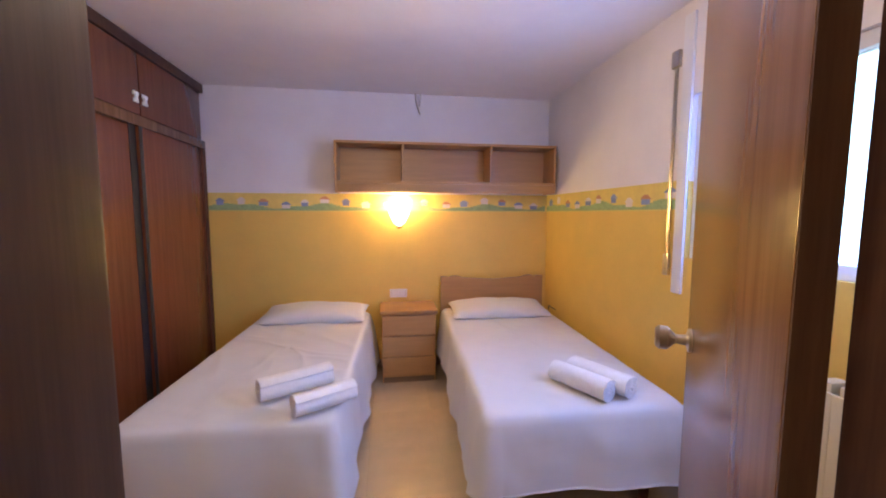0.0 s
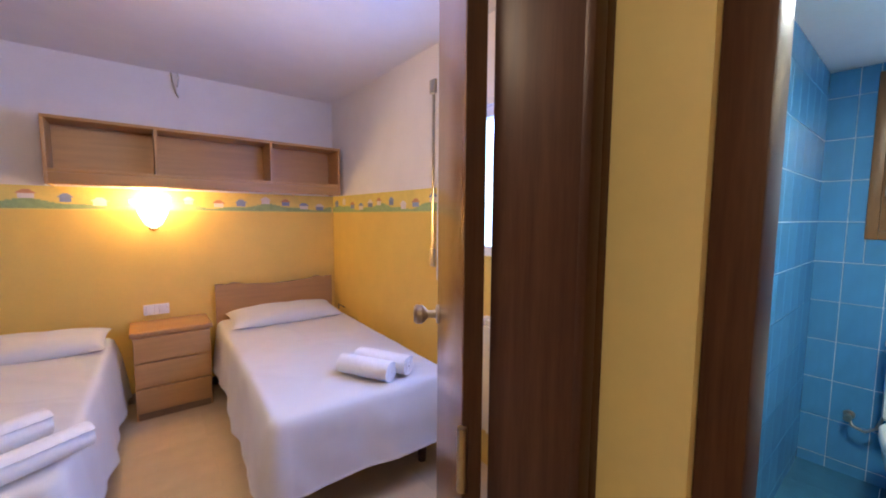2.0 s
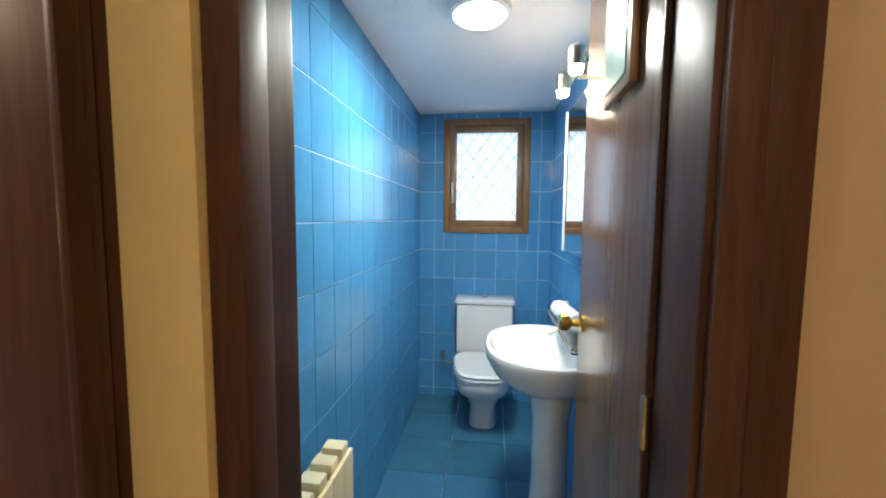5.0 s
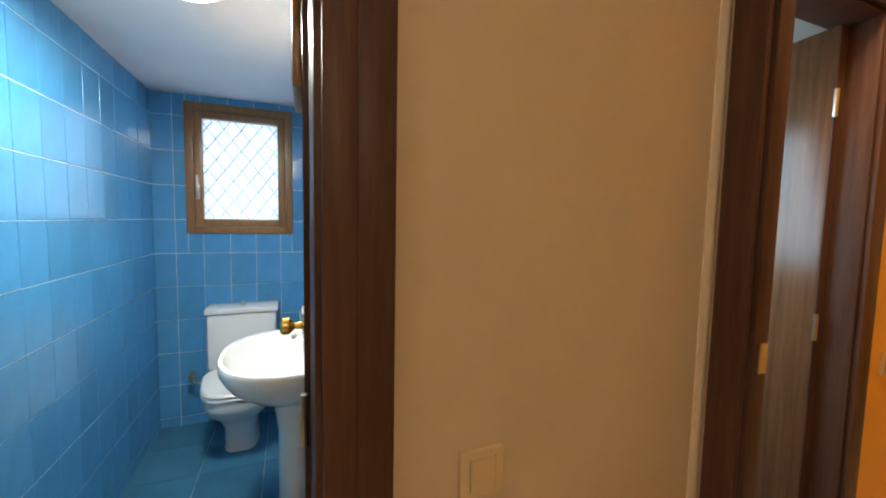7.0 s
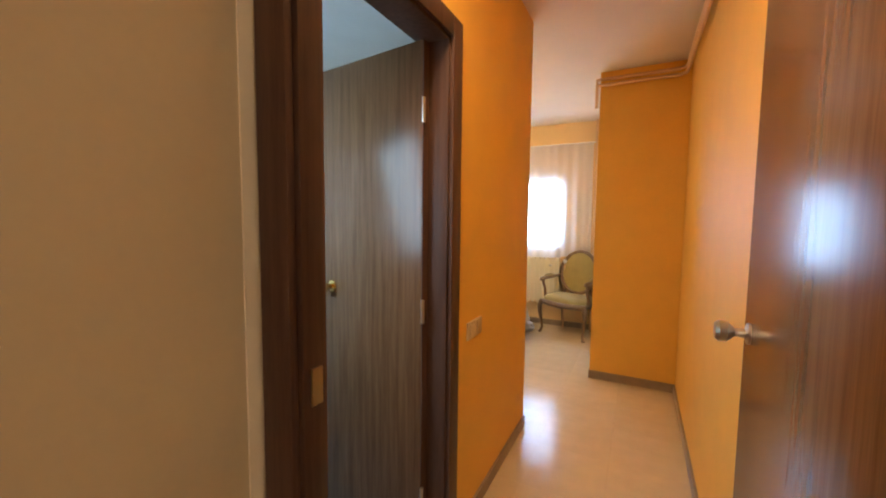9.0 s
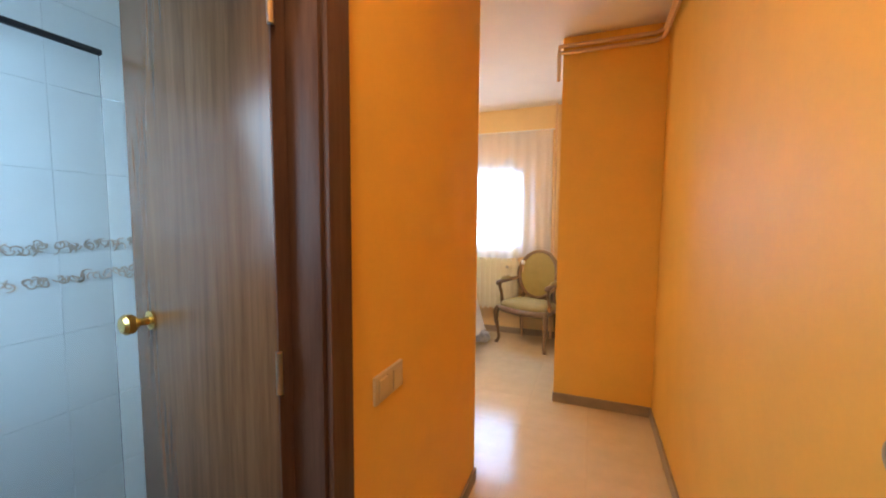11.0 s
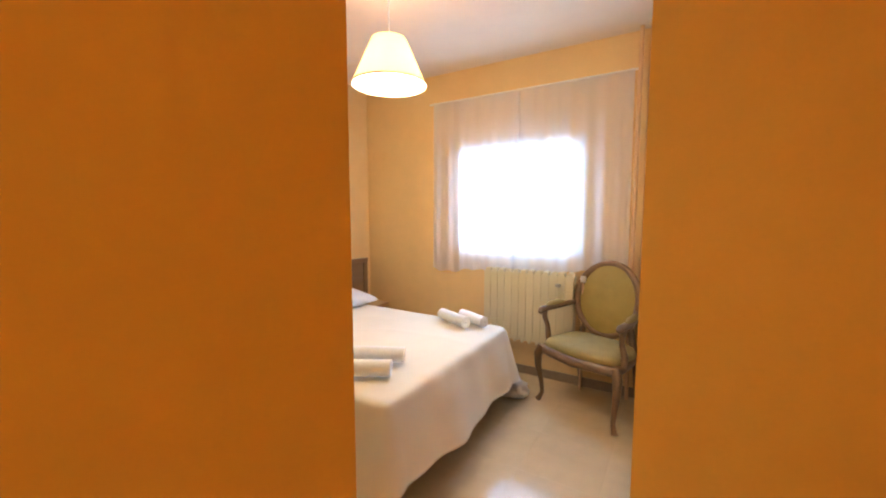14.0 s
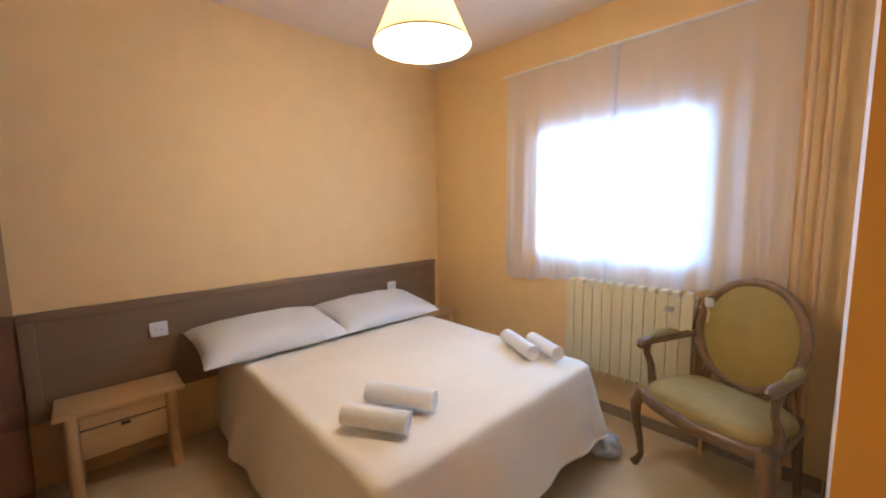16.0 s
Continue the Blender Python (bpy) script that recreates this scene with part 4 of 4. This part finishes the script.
# ---- ensuite ----
sc = thing("shower_screen", "clear glass shower screen with a dark top rail", "shower screen")
part("screen_glass", box(1.916, -1.79, 0.05, 1.922, -0.83, 1.90), M_GLASS, sc).visible_shadow = False
part("top_rail", box(1.908, -1.796, 1.90, 1.930, -0.83, 1.918, 0.003), M_BLACK, sc)
for zz in (1.105, 1.225):
    part("rope_border", box(2.094, -2.61, zz - 0.018, 2.10, -0.83, zz + 0.018), M_WHITETILE, wall_ensuite_end, "floral border tile")
rnd = random.Random(9)
for zz in (1.105, 1.225):
    y = -2.55
    while y < -1.1:
        bm = bmesh.new()
        for _ in range(5):
            a, cy, cz = rnd.uniform(0, 6.28), y + rnd.uniform(-0.02, 0.02), zz + rnd.uniform(-0.012, 0.012)
            pts = [(2.0925, cy + 0.020 * math.cos(a + t * 0.8) * (0.3 + 0.2 * t), cz + 0.020 * math.sin(a + t * 0.8) * (0.3 + 0.2 * t)) for t in range(5)]
            tube(pts, 0.0022, 5, bm)
        part("flower_scroll", bm, M_FLORAL, wall_ensuite_end)
        y += 0.046

# ---- main bedroom ----
plate("wall_switch", 0.70, -0.154, 0.935, -90, 1, "cream light switch low on the beige hall wall", 0.08, M_SWITCH)
plate("wall_switch", 0.80, -1.84, 0.880, -90, 2, "tan double light switch on the orange wall", 0.078, M_SWITCH)
mm = bed("double_bed", 2.265, -4.145, 1.30, 1.73, 0.55, 0.075, 90, "double bed with a cream spread hanging to the floor", 11, M_CREAM, flare=0.06, amp=0.034, worn=0.3, lift=0.12)
for yy, sd in ((-3.70, 21), (-4.47, 25)):
    o = solid("pillow", pillow(0.80, 0.52, 0.18, sd), M_LINEN, "plump white pillow leaning on the headboard", "pillow", "pillows of the double bed", smooth=80)
    o.matrix_world = pose(2.87, yy, 0.622, 0, -8, 0) @ pose(0, 0, 0, 0, 0, 90)
put_towel(1.73, -3.825, 0.553, 27, 0.30, 0.046, 31, "rolled white terry towel on the double bed", "towels on the double bed")
put_towel(1.655, -3.655, 0.553, 30, 0.26, 0.046, 33, "rolled white terry towel on the double bed", "towels on the double bed")
put_towel(1.74, -4.66, 0.553, -25, 0.30, 0.045, 35, "rolled white terry towel on the double bed", "towels on the double bed")
put_towel(1.625, -4.735, 0.553, -25, 0.26, 0.043, 37, "rolled white terry towel on the double bed", "towels on the double bed")


def sheet_corner(x, y):
    """A gathered corner of the sheet that droops to the floor under the spread."""
    bm = bmesh.new()
    bmesh.ops.create_icosphere(bm, subdivisions=4, radius=1)
    for v in bm.verts:
        f = 1 + 0.22 * noise.noise(v.co * 2.3) + 0.08 * (1 - abs(noise.noise(v.co * 5.0))) ** 4
        v.co = Vector((x + v.co.x * 0.11 * f, y + v.co.y * 0.09 * f, max(0.0, 0.055 + v.co.z * 0.075 * f)))
    solid("sheet_corner", bm, M_LINEN, "white gathered sheet corner lying on the floor by the bed", "bed sheet", smooth=80)


sheet_corner(1.385, -4.935)
hb = thing("headboard", "long grey-brown wooden headboard panel fixed to the wall", "headboard")
part("panel", box(3.150, -5.29, 0.34, 3.168, -2.665, 0.86), M_BROWNBOARD, hb)
part("top_rail", box(3.138, -5.30, 0.84, 3.168, -2.66, 0.885, 0.005), M_BROWNBOARD, hb)
part("side_rail", box(3.140, -2.72, 0.34, 3.167, -2.664, 0.84, 0.004), M_BROWNBOARD, hb)
part("side_rail", box(3.140, -5.295, 0.34, 3.167, -5.24, 0.84, 0.004), M_BROWNBOARD, hb)
socket(3.150, -3.195, 0.70, -90, "white wall socket set into the headboard")
socket(3.150, -4.80, 0.70, -90, "white wall socket set into the headboard")


def stool_table(y0, y1, label):
    e = thing("bedside_table", label, "bedside table")
    part("top", box(2.885, y0, 0.42, 3.135, y1, 0.445, 0.004), M_PINE, e)
    for x in (2.915, 3.105):
        for y in (y0 + 0.055, y1 - 0.055):
            part("leg", lathe([(0.026, 0), (0.028, 0.2), (0.028, 0.42)], 16, (x, y, 0)), M_PINE, e)
    d = part("drawer", box(2.90, y0 + 0.085, 0.20, 3.10, y1 - 0.085, 0.335, 0.003), M_PINE, e)
    # Black block on the drawer front paints the shade of its finger notch.
    part("drawer_notch", box(2.897, (y0 + y1) / 2 - 0.018, 0.318, 2.9005, (y0 + y1) / 2 + 0.018, 0.334), M_BLACK, d)
    part("apron", box(2.905, y0 + 0.085, 0.345, 3.10, y1 - 0.085, 0.42), M_PINE, e)
    # Black filling in place of the shade between drawer and apron.
    part("drawer_gap", box(2.91, y0 + 0.084, 0.336, 3.09, y1 - 0.084, 0.344), M_BLACK, e)


stool_table(-3.255, -2.755, "small pine bedside table with one drawer")
stool_table(-5.32, -4.92, "small pine bedside table in the corner")


def curtain():
    bm = bmesh.new()
    x0, x1, za, zb = 0.70, 2.33, 0.82, 2.31
    nx, nz = 220, 24
    rows = []
    for j in range(nz + 1):
        f = j / nz
        row = []
        for i in range(nx + 1):
            u = i / nx
            x = x0 + (x1 - x0) * u
            s = math.sin(u * 95 + 0.8 * math.sin(u * 17)) * 0.010 + math.sin(u * 41 + 1.3) * 0.008
            gap = math.exp(-((x - 1.56) / 0.03) ** 2)
            y = -5.315 + s * (0.35 + 0.65 * f) + 0.012 * gap
            z = zb - (zb - za - 0.09 * (1 - u)) * f - (0.012 * math.sin(u * 23) + 0.008 * math.sin(u * 61)) * f
            row.append(bm.verts.new((x + 0.010 * (u - 0.5) * f * 2, y, z)))
        rows.append(row)
    for a, b in zip(rows, rows[1:]):
        for k in range(nx):
            bm.faces.new((a[k], a[k + 1], b[k + 1], b[k]))
    e = thing("curtain", "sheer white curtain drawn across the window", "curtain")
    part("cloth", bm, M_SHEER, e, smooth=80)
    part("overlap_fold", tube([(1.52, -5.292, 2.29), (1.535, -5.290, 1.6), (1.55, -5.288, 0.88)], 0.014, 10, flat=0.35), M_SHEER, e, smooth=60)
    part("rod", tube([(0.66, -5.318, 2.315), (2.37, -5.318, 2.315)], 0.008), M_PLASTIC, e)
    for x in (0.72, 1.53, 2.31):
        part("rod_bracket", box(x - 0.008, -5.36, 2.305, x + 0.008, -5.310, 2.325), M_PLASTIC, e)


curtain()
framed_window("window_3", "y", -5.47, 0.06, *WINM, 0.05, M_ALU, "white two-leaf window behind the curtain", 2)
setting("backdrop_main", box(0.0, -7.0, -0.2, 3.4, -6.95, 4.2), M_DAY, "bright daylight beyond the bedroom window", "backdrop")
setting("backdrop_twin", box(3.6, 1.2, 0.4, 3.62, 7.0, 3.4), M_DAY, "bright daylight beyond the twin bedroom window", "backdrop")
radiator("radiator", 12, 0.061, 0.10, 0.30, 0.89, pose(1.075, -5.235, 0), "long cream column radiator under the window").rotation_euler = (0, 0, 0)
rv = thing("radiator_valve", "white radiator valve with its feed pipe", "valve")
part("feed_pipe", tube([(1.03, -5.285, 0.82), (0.99, -5.285, 0.82), (0.985, -5.285, 0.79), (0.985, -5.285, 0.0)], 0.010), M_PIPE, rv)
part("valve_head", lathe([(0.018, 0), (0.022, 0.02), (0.020, 0.045), (0.0, 0.047)], 16, (0.985, -5.285, 0.83)), M_PLASTIC, rv)
for x in (0.60, 0.665):
    solid("heating_pipe", tube([(x, -5.30, 0.0), (x, -5.30, HM)], 0.014, 14), M_PIPE, "painted vertical heating pipe in the corner", "pipe", "riser pipes")
for i, z in enumerate((2.47, 2.515)):
    y = -3.755 + 0.0 * i
    solid("heating_pipe", tube([(0.53, -3.83, z - 0.16), (0.53, -3.79, z - 0.04), (0.525, y, z), (0.45, y, z), (-0.06, y, z), (-0.10, y + 0.04, z), (-0.105, -3.6, z), (-0.105, -0.84, z)], 0.013, 14), M_PIPE, "painted heating pipe running under the ceiling", "pipe", "ceiling pipes", smooth=60)


def pendant():
    e = thing("pendant_lamp", "pendant lamp with a pale yellow conical cloth shade, lit", "pendant lamp", pose(1.77, -4.01, 0))
    part("cord", tube([(0, 0, HM), (0, 0, 2.24)], 0.004, 8), M_PLASTIC, e)
    part("ceiling_rose", lathe([(0.045, HM), (0.04, HM - 0.03), (0.01, HM - 0.04)], 20), M_PLASTIC, e)
    s = part("shade", lathe([(0.198, 2.032), (0.196, 2.03), (0.09, 2.265), (0.092, 2.267), (0.20, 2.03)], 48, cap=False), M_SHADE_IN, e, "pale yellow conical shade", smooth=50)
    part("shade_ring", lathe([(0.200, 2.026), (0.203, 2.03), (0.200, 2.036), (0.197, 2.03), (0.200, 2.026)], 48, cap=False), M_CREAM, s)
    part("diffuser", lathe([(0.194, 2.036), (0.10, 2.034), (0.0, 2.033)], 40, cap=False), M_BULB2, e, "glowing white diffuser")
    part("bulb_holder", lathe([(0.02, 2.19), (0.022, 2.25), (0.006, 2.265)], 16), M_PLASTIC, e)


pendant()


def armchair(m):
    """Oval-backed open armchair on cabriole legs; local y points to its front."""
    e = thing("armchair", "carved wooden armchair with olive oval back and seat", "armchair", m)

    def leg(x, y, s, f):
        pts = [(x + s * 0.0, y, 0.40), (x + s * 0.025, y + f * 0.02, 0.34), (x + s * 0.022, y + f * 0.018, 0.25), (x + s * 0.004, y + f * 0.0, 0.14), (x - s * 0.004, y - f * 0.004, 0.06), (x + s * 0.010, y + f * 0.010, 0.02), (x + s * 0.022, y + f * 0.022, 0.0)]
        part("leg", tube(pts, [0.032, 0.031, 0.025, 0.018, 0.015, 0.018, 0.022], 12), M_CHAIRWOOD, e, smooth=60)

    leg(-0.27, 0.0, -1, 1)
    leg(0.27, 0.0, 1, 1)
    for s in (-1, 1):
        part("leg", tube([(s * 0.21, -0.44, 0.42), (s * 0.215, -0.45, 0.25), (s * 0.22, -0.49, 0.0)], [0.024, 0.02, 0.016], 12), M_CHAIRWOOD, e)
    rail = [(-0.27, 0.0), (-0.18, 0.028), (0, 0.045), (0.18, 0.028), (0.27, 0.0), (0.255, -0.2), (0.215, -0.43), (0, -0.445), (-0.215, -0.43), (-0.255, -0.2), (-0.27, 0.0)]
    part("seat_rail", tube([(x, y, 0.385 - (0.012 if abs(x) < 0.1 and y > 0 else 0)) for x, y in rail], 0.028, 10, flat=1.25), M_CHAIRWOOD, e, smooth=60)
    bm = bmesh.new()
    n = 48
    rings = []
    for k, z in ((1.0, 0.40), (1.02, 0.425), (0.97, 0.452), (0.8, 0.472), (0.45, 0.485), (0.1, 0.488)):
        ring = []
        for i in range(n):
            a = 2 * math.pi * i / n
            c, s = math.cos(a), math.sin(a)
            x = math.copysign(abs(c) ** 0.45, c) * (0.265 + 0.02 * s)
            y = -0.20 + math.copysign(abs(s) ** 0.5, s) * 0.235
            ring.append(bm.verts.new((x * k, -0.20 + (y + 0.20) * k, z)))
        rings.append(ring)
    for a, b in zip(rings, rings[1:]):
        for i in range(n):
            bm.faces.new((a[i], a[(i + 1) % n], b[(i + 1) % n], b[i]))
    bm.faces.new(rings[0][::-1])
    bm.faces.new(rings[-1])
    part("seat", bm, M_OLIVE_SEAT, e, "worn olive cloth seat", smooth=60)
    # oval back, leaning
    back = Matrix.Translation((0, -0.43, 0.735)) @ pose(0, 0, 0, 12, 0, 0)
    pts = []
    for i in range(49):
        a = 2 * math.pi * i / 48
        pts.append(back @ Vector((0.228 * math.cos(a), 0.018 * math.cos(2 * a), 0.255 * math.sin(a))))
    part("back_frame", tube(pts, 0.026, 10, flat=0.85), M_CHAIRWOOD, e, smooth=60)
    bm = bmesh.new()
    for sy in (1, -1):
        prev = None
        for k in (1.0, 0.85, 0.6, 0.3, 0.05):
            ring = [bm.verts.new(back @ Vector((0.213 * k * math.cos(a), sy * (0.004 + 0.024 * (1 - k * k)), 0.24 * k * math.sin(a)))) for a in (2 * math.pi * i / 40 for i in range(40))]
            if prev:
                for i in range(40):
                    bm.faces.new((prev[i], prev[(i + 1) % 40], ring[(i + 1) % 40], ring[i]))
            prev = ring
        bm.faces.new(prev)
    part("back_pad", bm, M_OLIVE, e, "olive velvet oval back", smooth=60)
    for s in (-1, 1):
        part("back_post", tube([(s * 0.20, -0.43, 0.40), (s * 0.185, -0.435, 0.48), (s * 0.165, -0.455, 0.56)], [0.026, 0.022, 0.024], 10), M_CHAIRWOOD, e)
        part("arm_support", tube([(s * 0.27, -0.10, 0.40), (s * 0.285, -0.10, 0.46), (s * 0.275, -0.07, 0.54), (s * 0.285, -0.045, 0.60), (s * 0.29, -0.05, 0.645)], [0.026, 0.022, 0.018, 0.018, 0.022], 10), M_CHAIRWOOD, e, smooth=60)
        arm = part("arm", tube([(s * 0.205, -0.44, 0.70), (s * 0.235, -0.38, 0.685), (s * 0.275, -0.24, 0.665), (s * 0.29, -0.08, 0.662), (s * 0.29, 0.0, 0.655), (s * 0.285, 0.02, 0.64)], [0.018, 0.019, 0.020, 0.023, 0.024, 0.016], 10, flat=0.8), M_CHAIRWOOD, e, smooth=60)
        part("arm_pad", tube([(s * 0.265, -0.29, 0.69), (s * 0.28, -0.24, 0.695), (s * 0.29, -0.13, 0.69), (s * 0.29, -0.08, 0.682)], [0.008, 0.02, 0.02, 0.008], 10, flat=0.7), M_OLIVE_SEAT, arm)
    return e


armchair(pose(0.935, -4.875, 0, 0, 0, -21) @ Matrix.Diagonal((1, 0.84, 1, 1)))
wd = thing("wardrobe", "dark wooden wardrobe built against the bedroom wall", "wardrobe")
part("body", box(2.20, -2.655, 0, 3.168, -2.622, 2.2, 0.004), M_DARKWOOD, wd)
part("door", box(2.22, -2.659, 0.05, 3.15, -2.655, 2.15), M_MAHOG, wd)

# ---- tiles ----


def tile_mesh(w, h, t, material, name="tile"):
    bm = bmesh.new()
    g, b = {M_TERRAZZO: (0.00005, 0.0002), M_WHITETILE: (0.0003, 0.0006)}.get(material, (0.0014, 0.0008))
    lo = [bm.verts.new(p) for p in ((g, 0, g), (w - g, 0, g), (w - g, 0, h - g), (g, 0, h - g))]
    mi = [bm.verts.new(p) for p in ((g, -t + 0.0015, g), (w - g, -t + 0.0015, g), (w - g, -t + 0.0015, h - g), (g, -t + 0.0015, h - g))]
    hi = [bm.verts.new(p) for p in ((g + b, -t, g + b), (w - g - b, -t, g + b), (w - g - b, -t, h - g - b), (g + b, -t, h - g - b))]
    for a, c in ((lo, mi), (mi, hi)):
        for k in range(4):
            bm.faces.new((a[k], a[(k + 1) % 4], c[(k + 1) % 4], c[k]))
    bm.faces.new(hi)
    return mesh_of(name, bm, material)


def tile_wall(parent, m, length, height, size, material, hole=None, t=0.008, wide=None):
    cache = {}
    wide = wide or size
    nx, nz = math.ceil(length / wide - 1e-6), math.ceil(height / size - 1e-6)
    for i in range(nx):
        for j in range(nz):
            u0, v0 = i * wide, j * size
            u1, v1 = min(length, u0 + wide), min(height, v0 + size)
            cells = [(u0, v0, u1, v1)]
            if hole:
                a, b, c, d = hole
                out = []
                for p, q, r, s in cells:
                    if r <= a or p >= b or s <= c or q >= d:
                        out.append((p, q, r, s))
                        continue
                    if p < a:
                        out.append((p, q, a, s))
                    if r > b:
                        out.append((b, q, r, s))
                    if q < c:
                        out.append((max(p, a), q, min(r, b), c))
                    if s > d:
                        out.append((max(p, a), d, min(r, b), s))
                cells = out
            for p, q, r, s in cells:
                if r - p < 0.008 or s - q < 0.008:
                    continue
                key = (round(r - p, 3), round(s - q, 3))
                if key not in cache:
                    cache[key] = tile_mesh(*key, t, material)
                o = new("tile", cache[key])
                o.parent = parent
                o.matrix_world = m @ pose(p, 0, q)


S = 0.2105
tile_wall(wall_bath_end, pose(2.98, 0.943, -0.1505, 0, 0, -90), 0.983, HB + 0.1505, S, M_BLUETILE, hole=(0.943 - 0.725, 0.943 - 0.12, 1.3905, 2.1925), t=0.0022, wide=0.15)
tile_wall(wall_bath_left, pose(0.82, 0.905, -0.1505), 2.16, HB + 0.1505, S, M_BLUETILE, t=0.0022, wide=0.15)
tile_wall(wall_bath_right, pose(2.98, -0.04, -0.1505, 0, 0, 180), 2.16, HB + 0.1505, S, M_BLUETILE, t=0.0022, wide=0.15)
tile_wall(floor_bath, pose(0.82, -0.04, -0.006, -90, 0, 0) @ pose(0, 0, 0), 2.16, 0.945, 0.315, M_FLOORTEAL)
tile_wall(wall_ensuite_end, pose(2.10, -0.82, 0, 0, 0, -90), 1.8, 2.32, 0.30, M_WHITETILE, t=0.005)
tile_wall(floor_twin, pose(-2.0, 0.75, -0.006, -90, 0, 0), 3.545, 3.2, 0.40, M_TERRAZZO, t=0.006)
tile_wall(floor_hall, pose(-1.6, -0.82, -0.006, -90, 0, 0), 2.42, 1.57, 0.40, M_TERRAZZO, t=0.006)
tile_wall(floor_main, pose(-0.14, -5.36, -0.007, -90, 0, 0), 3.31, 4.54, 0.40, M_TERRAZZO, t=0.007)
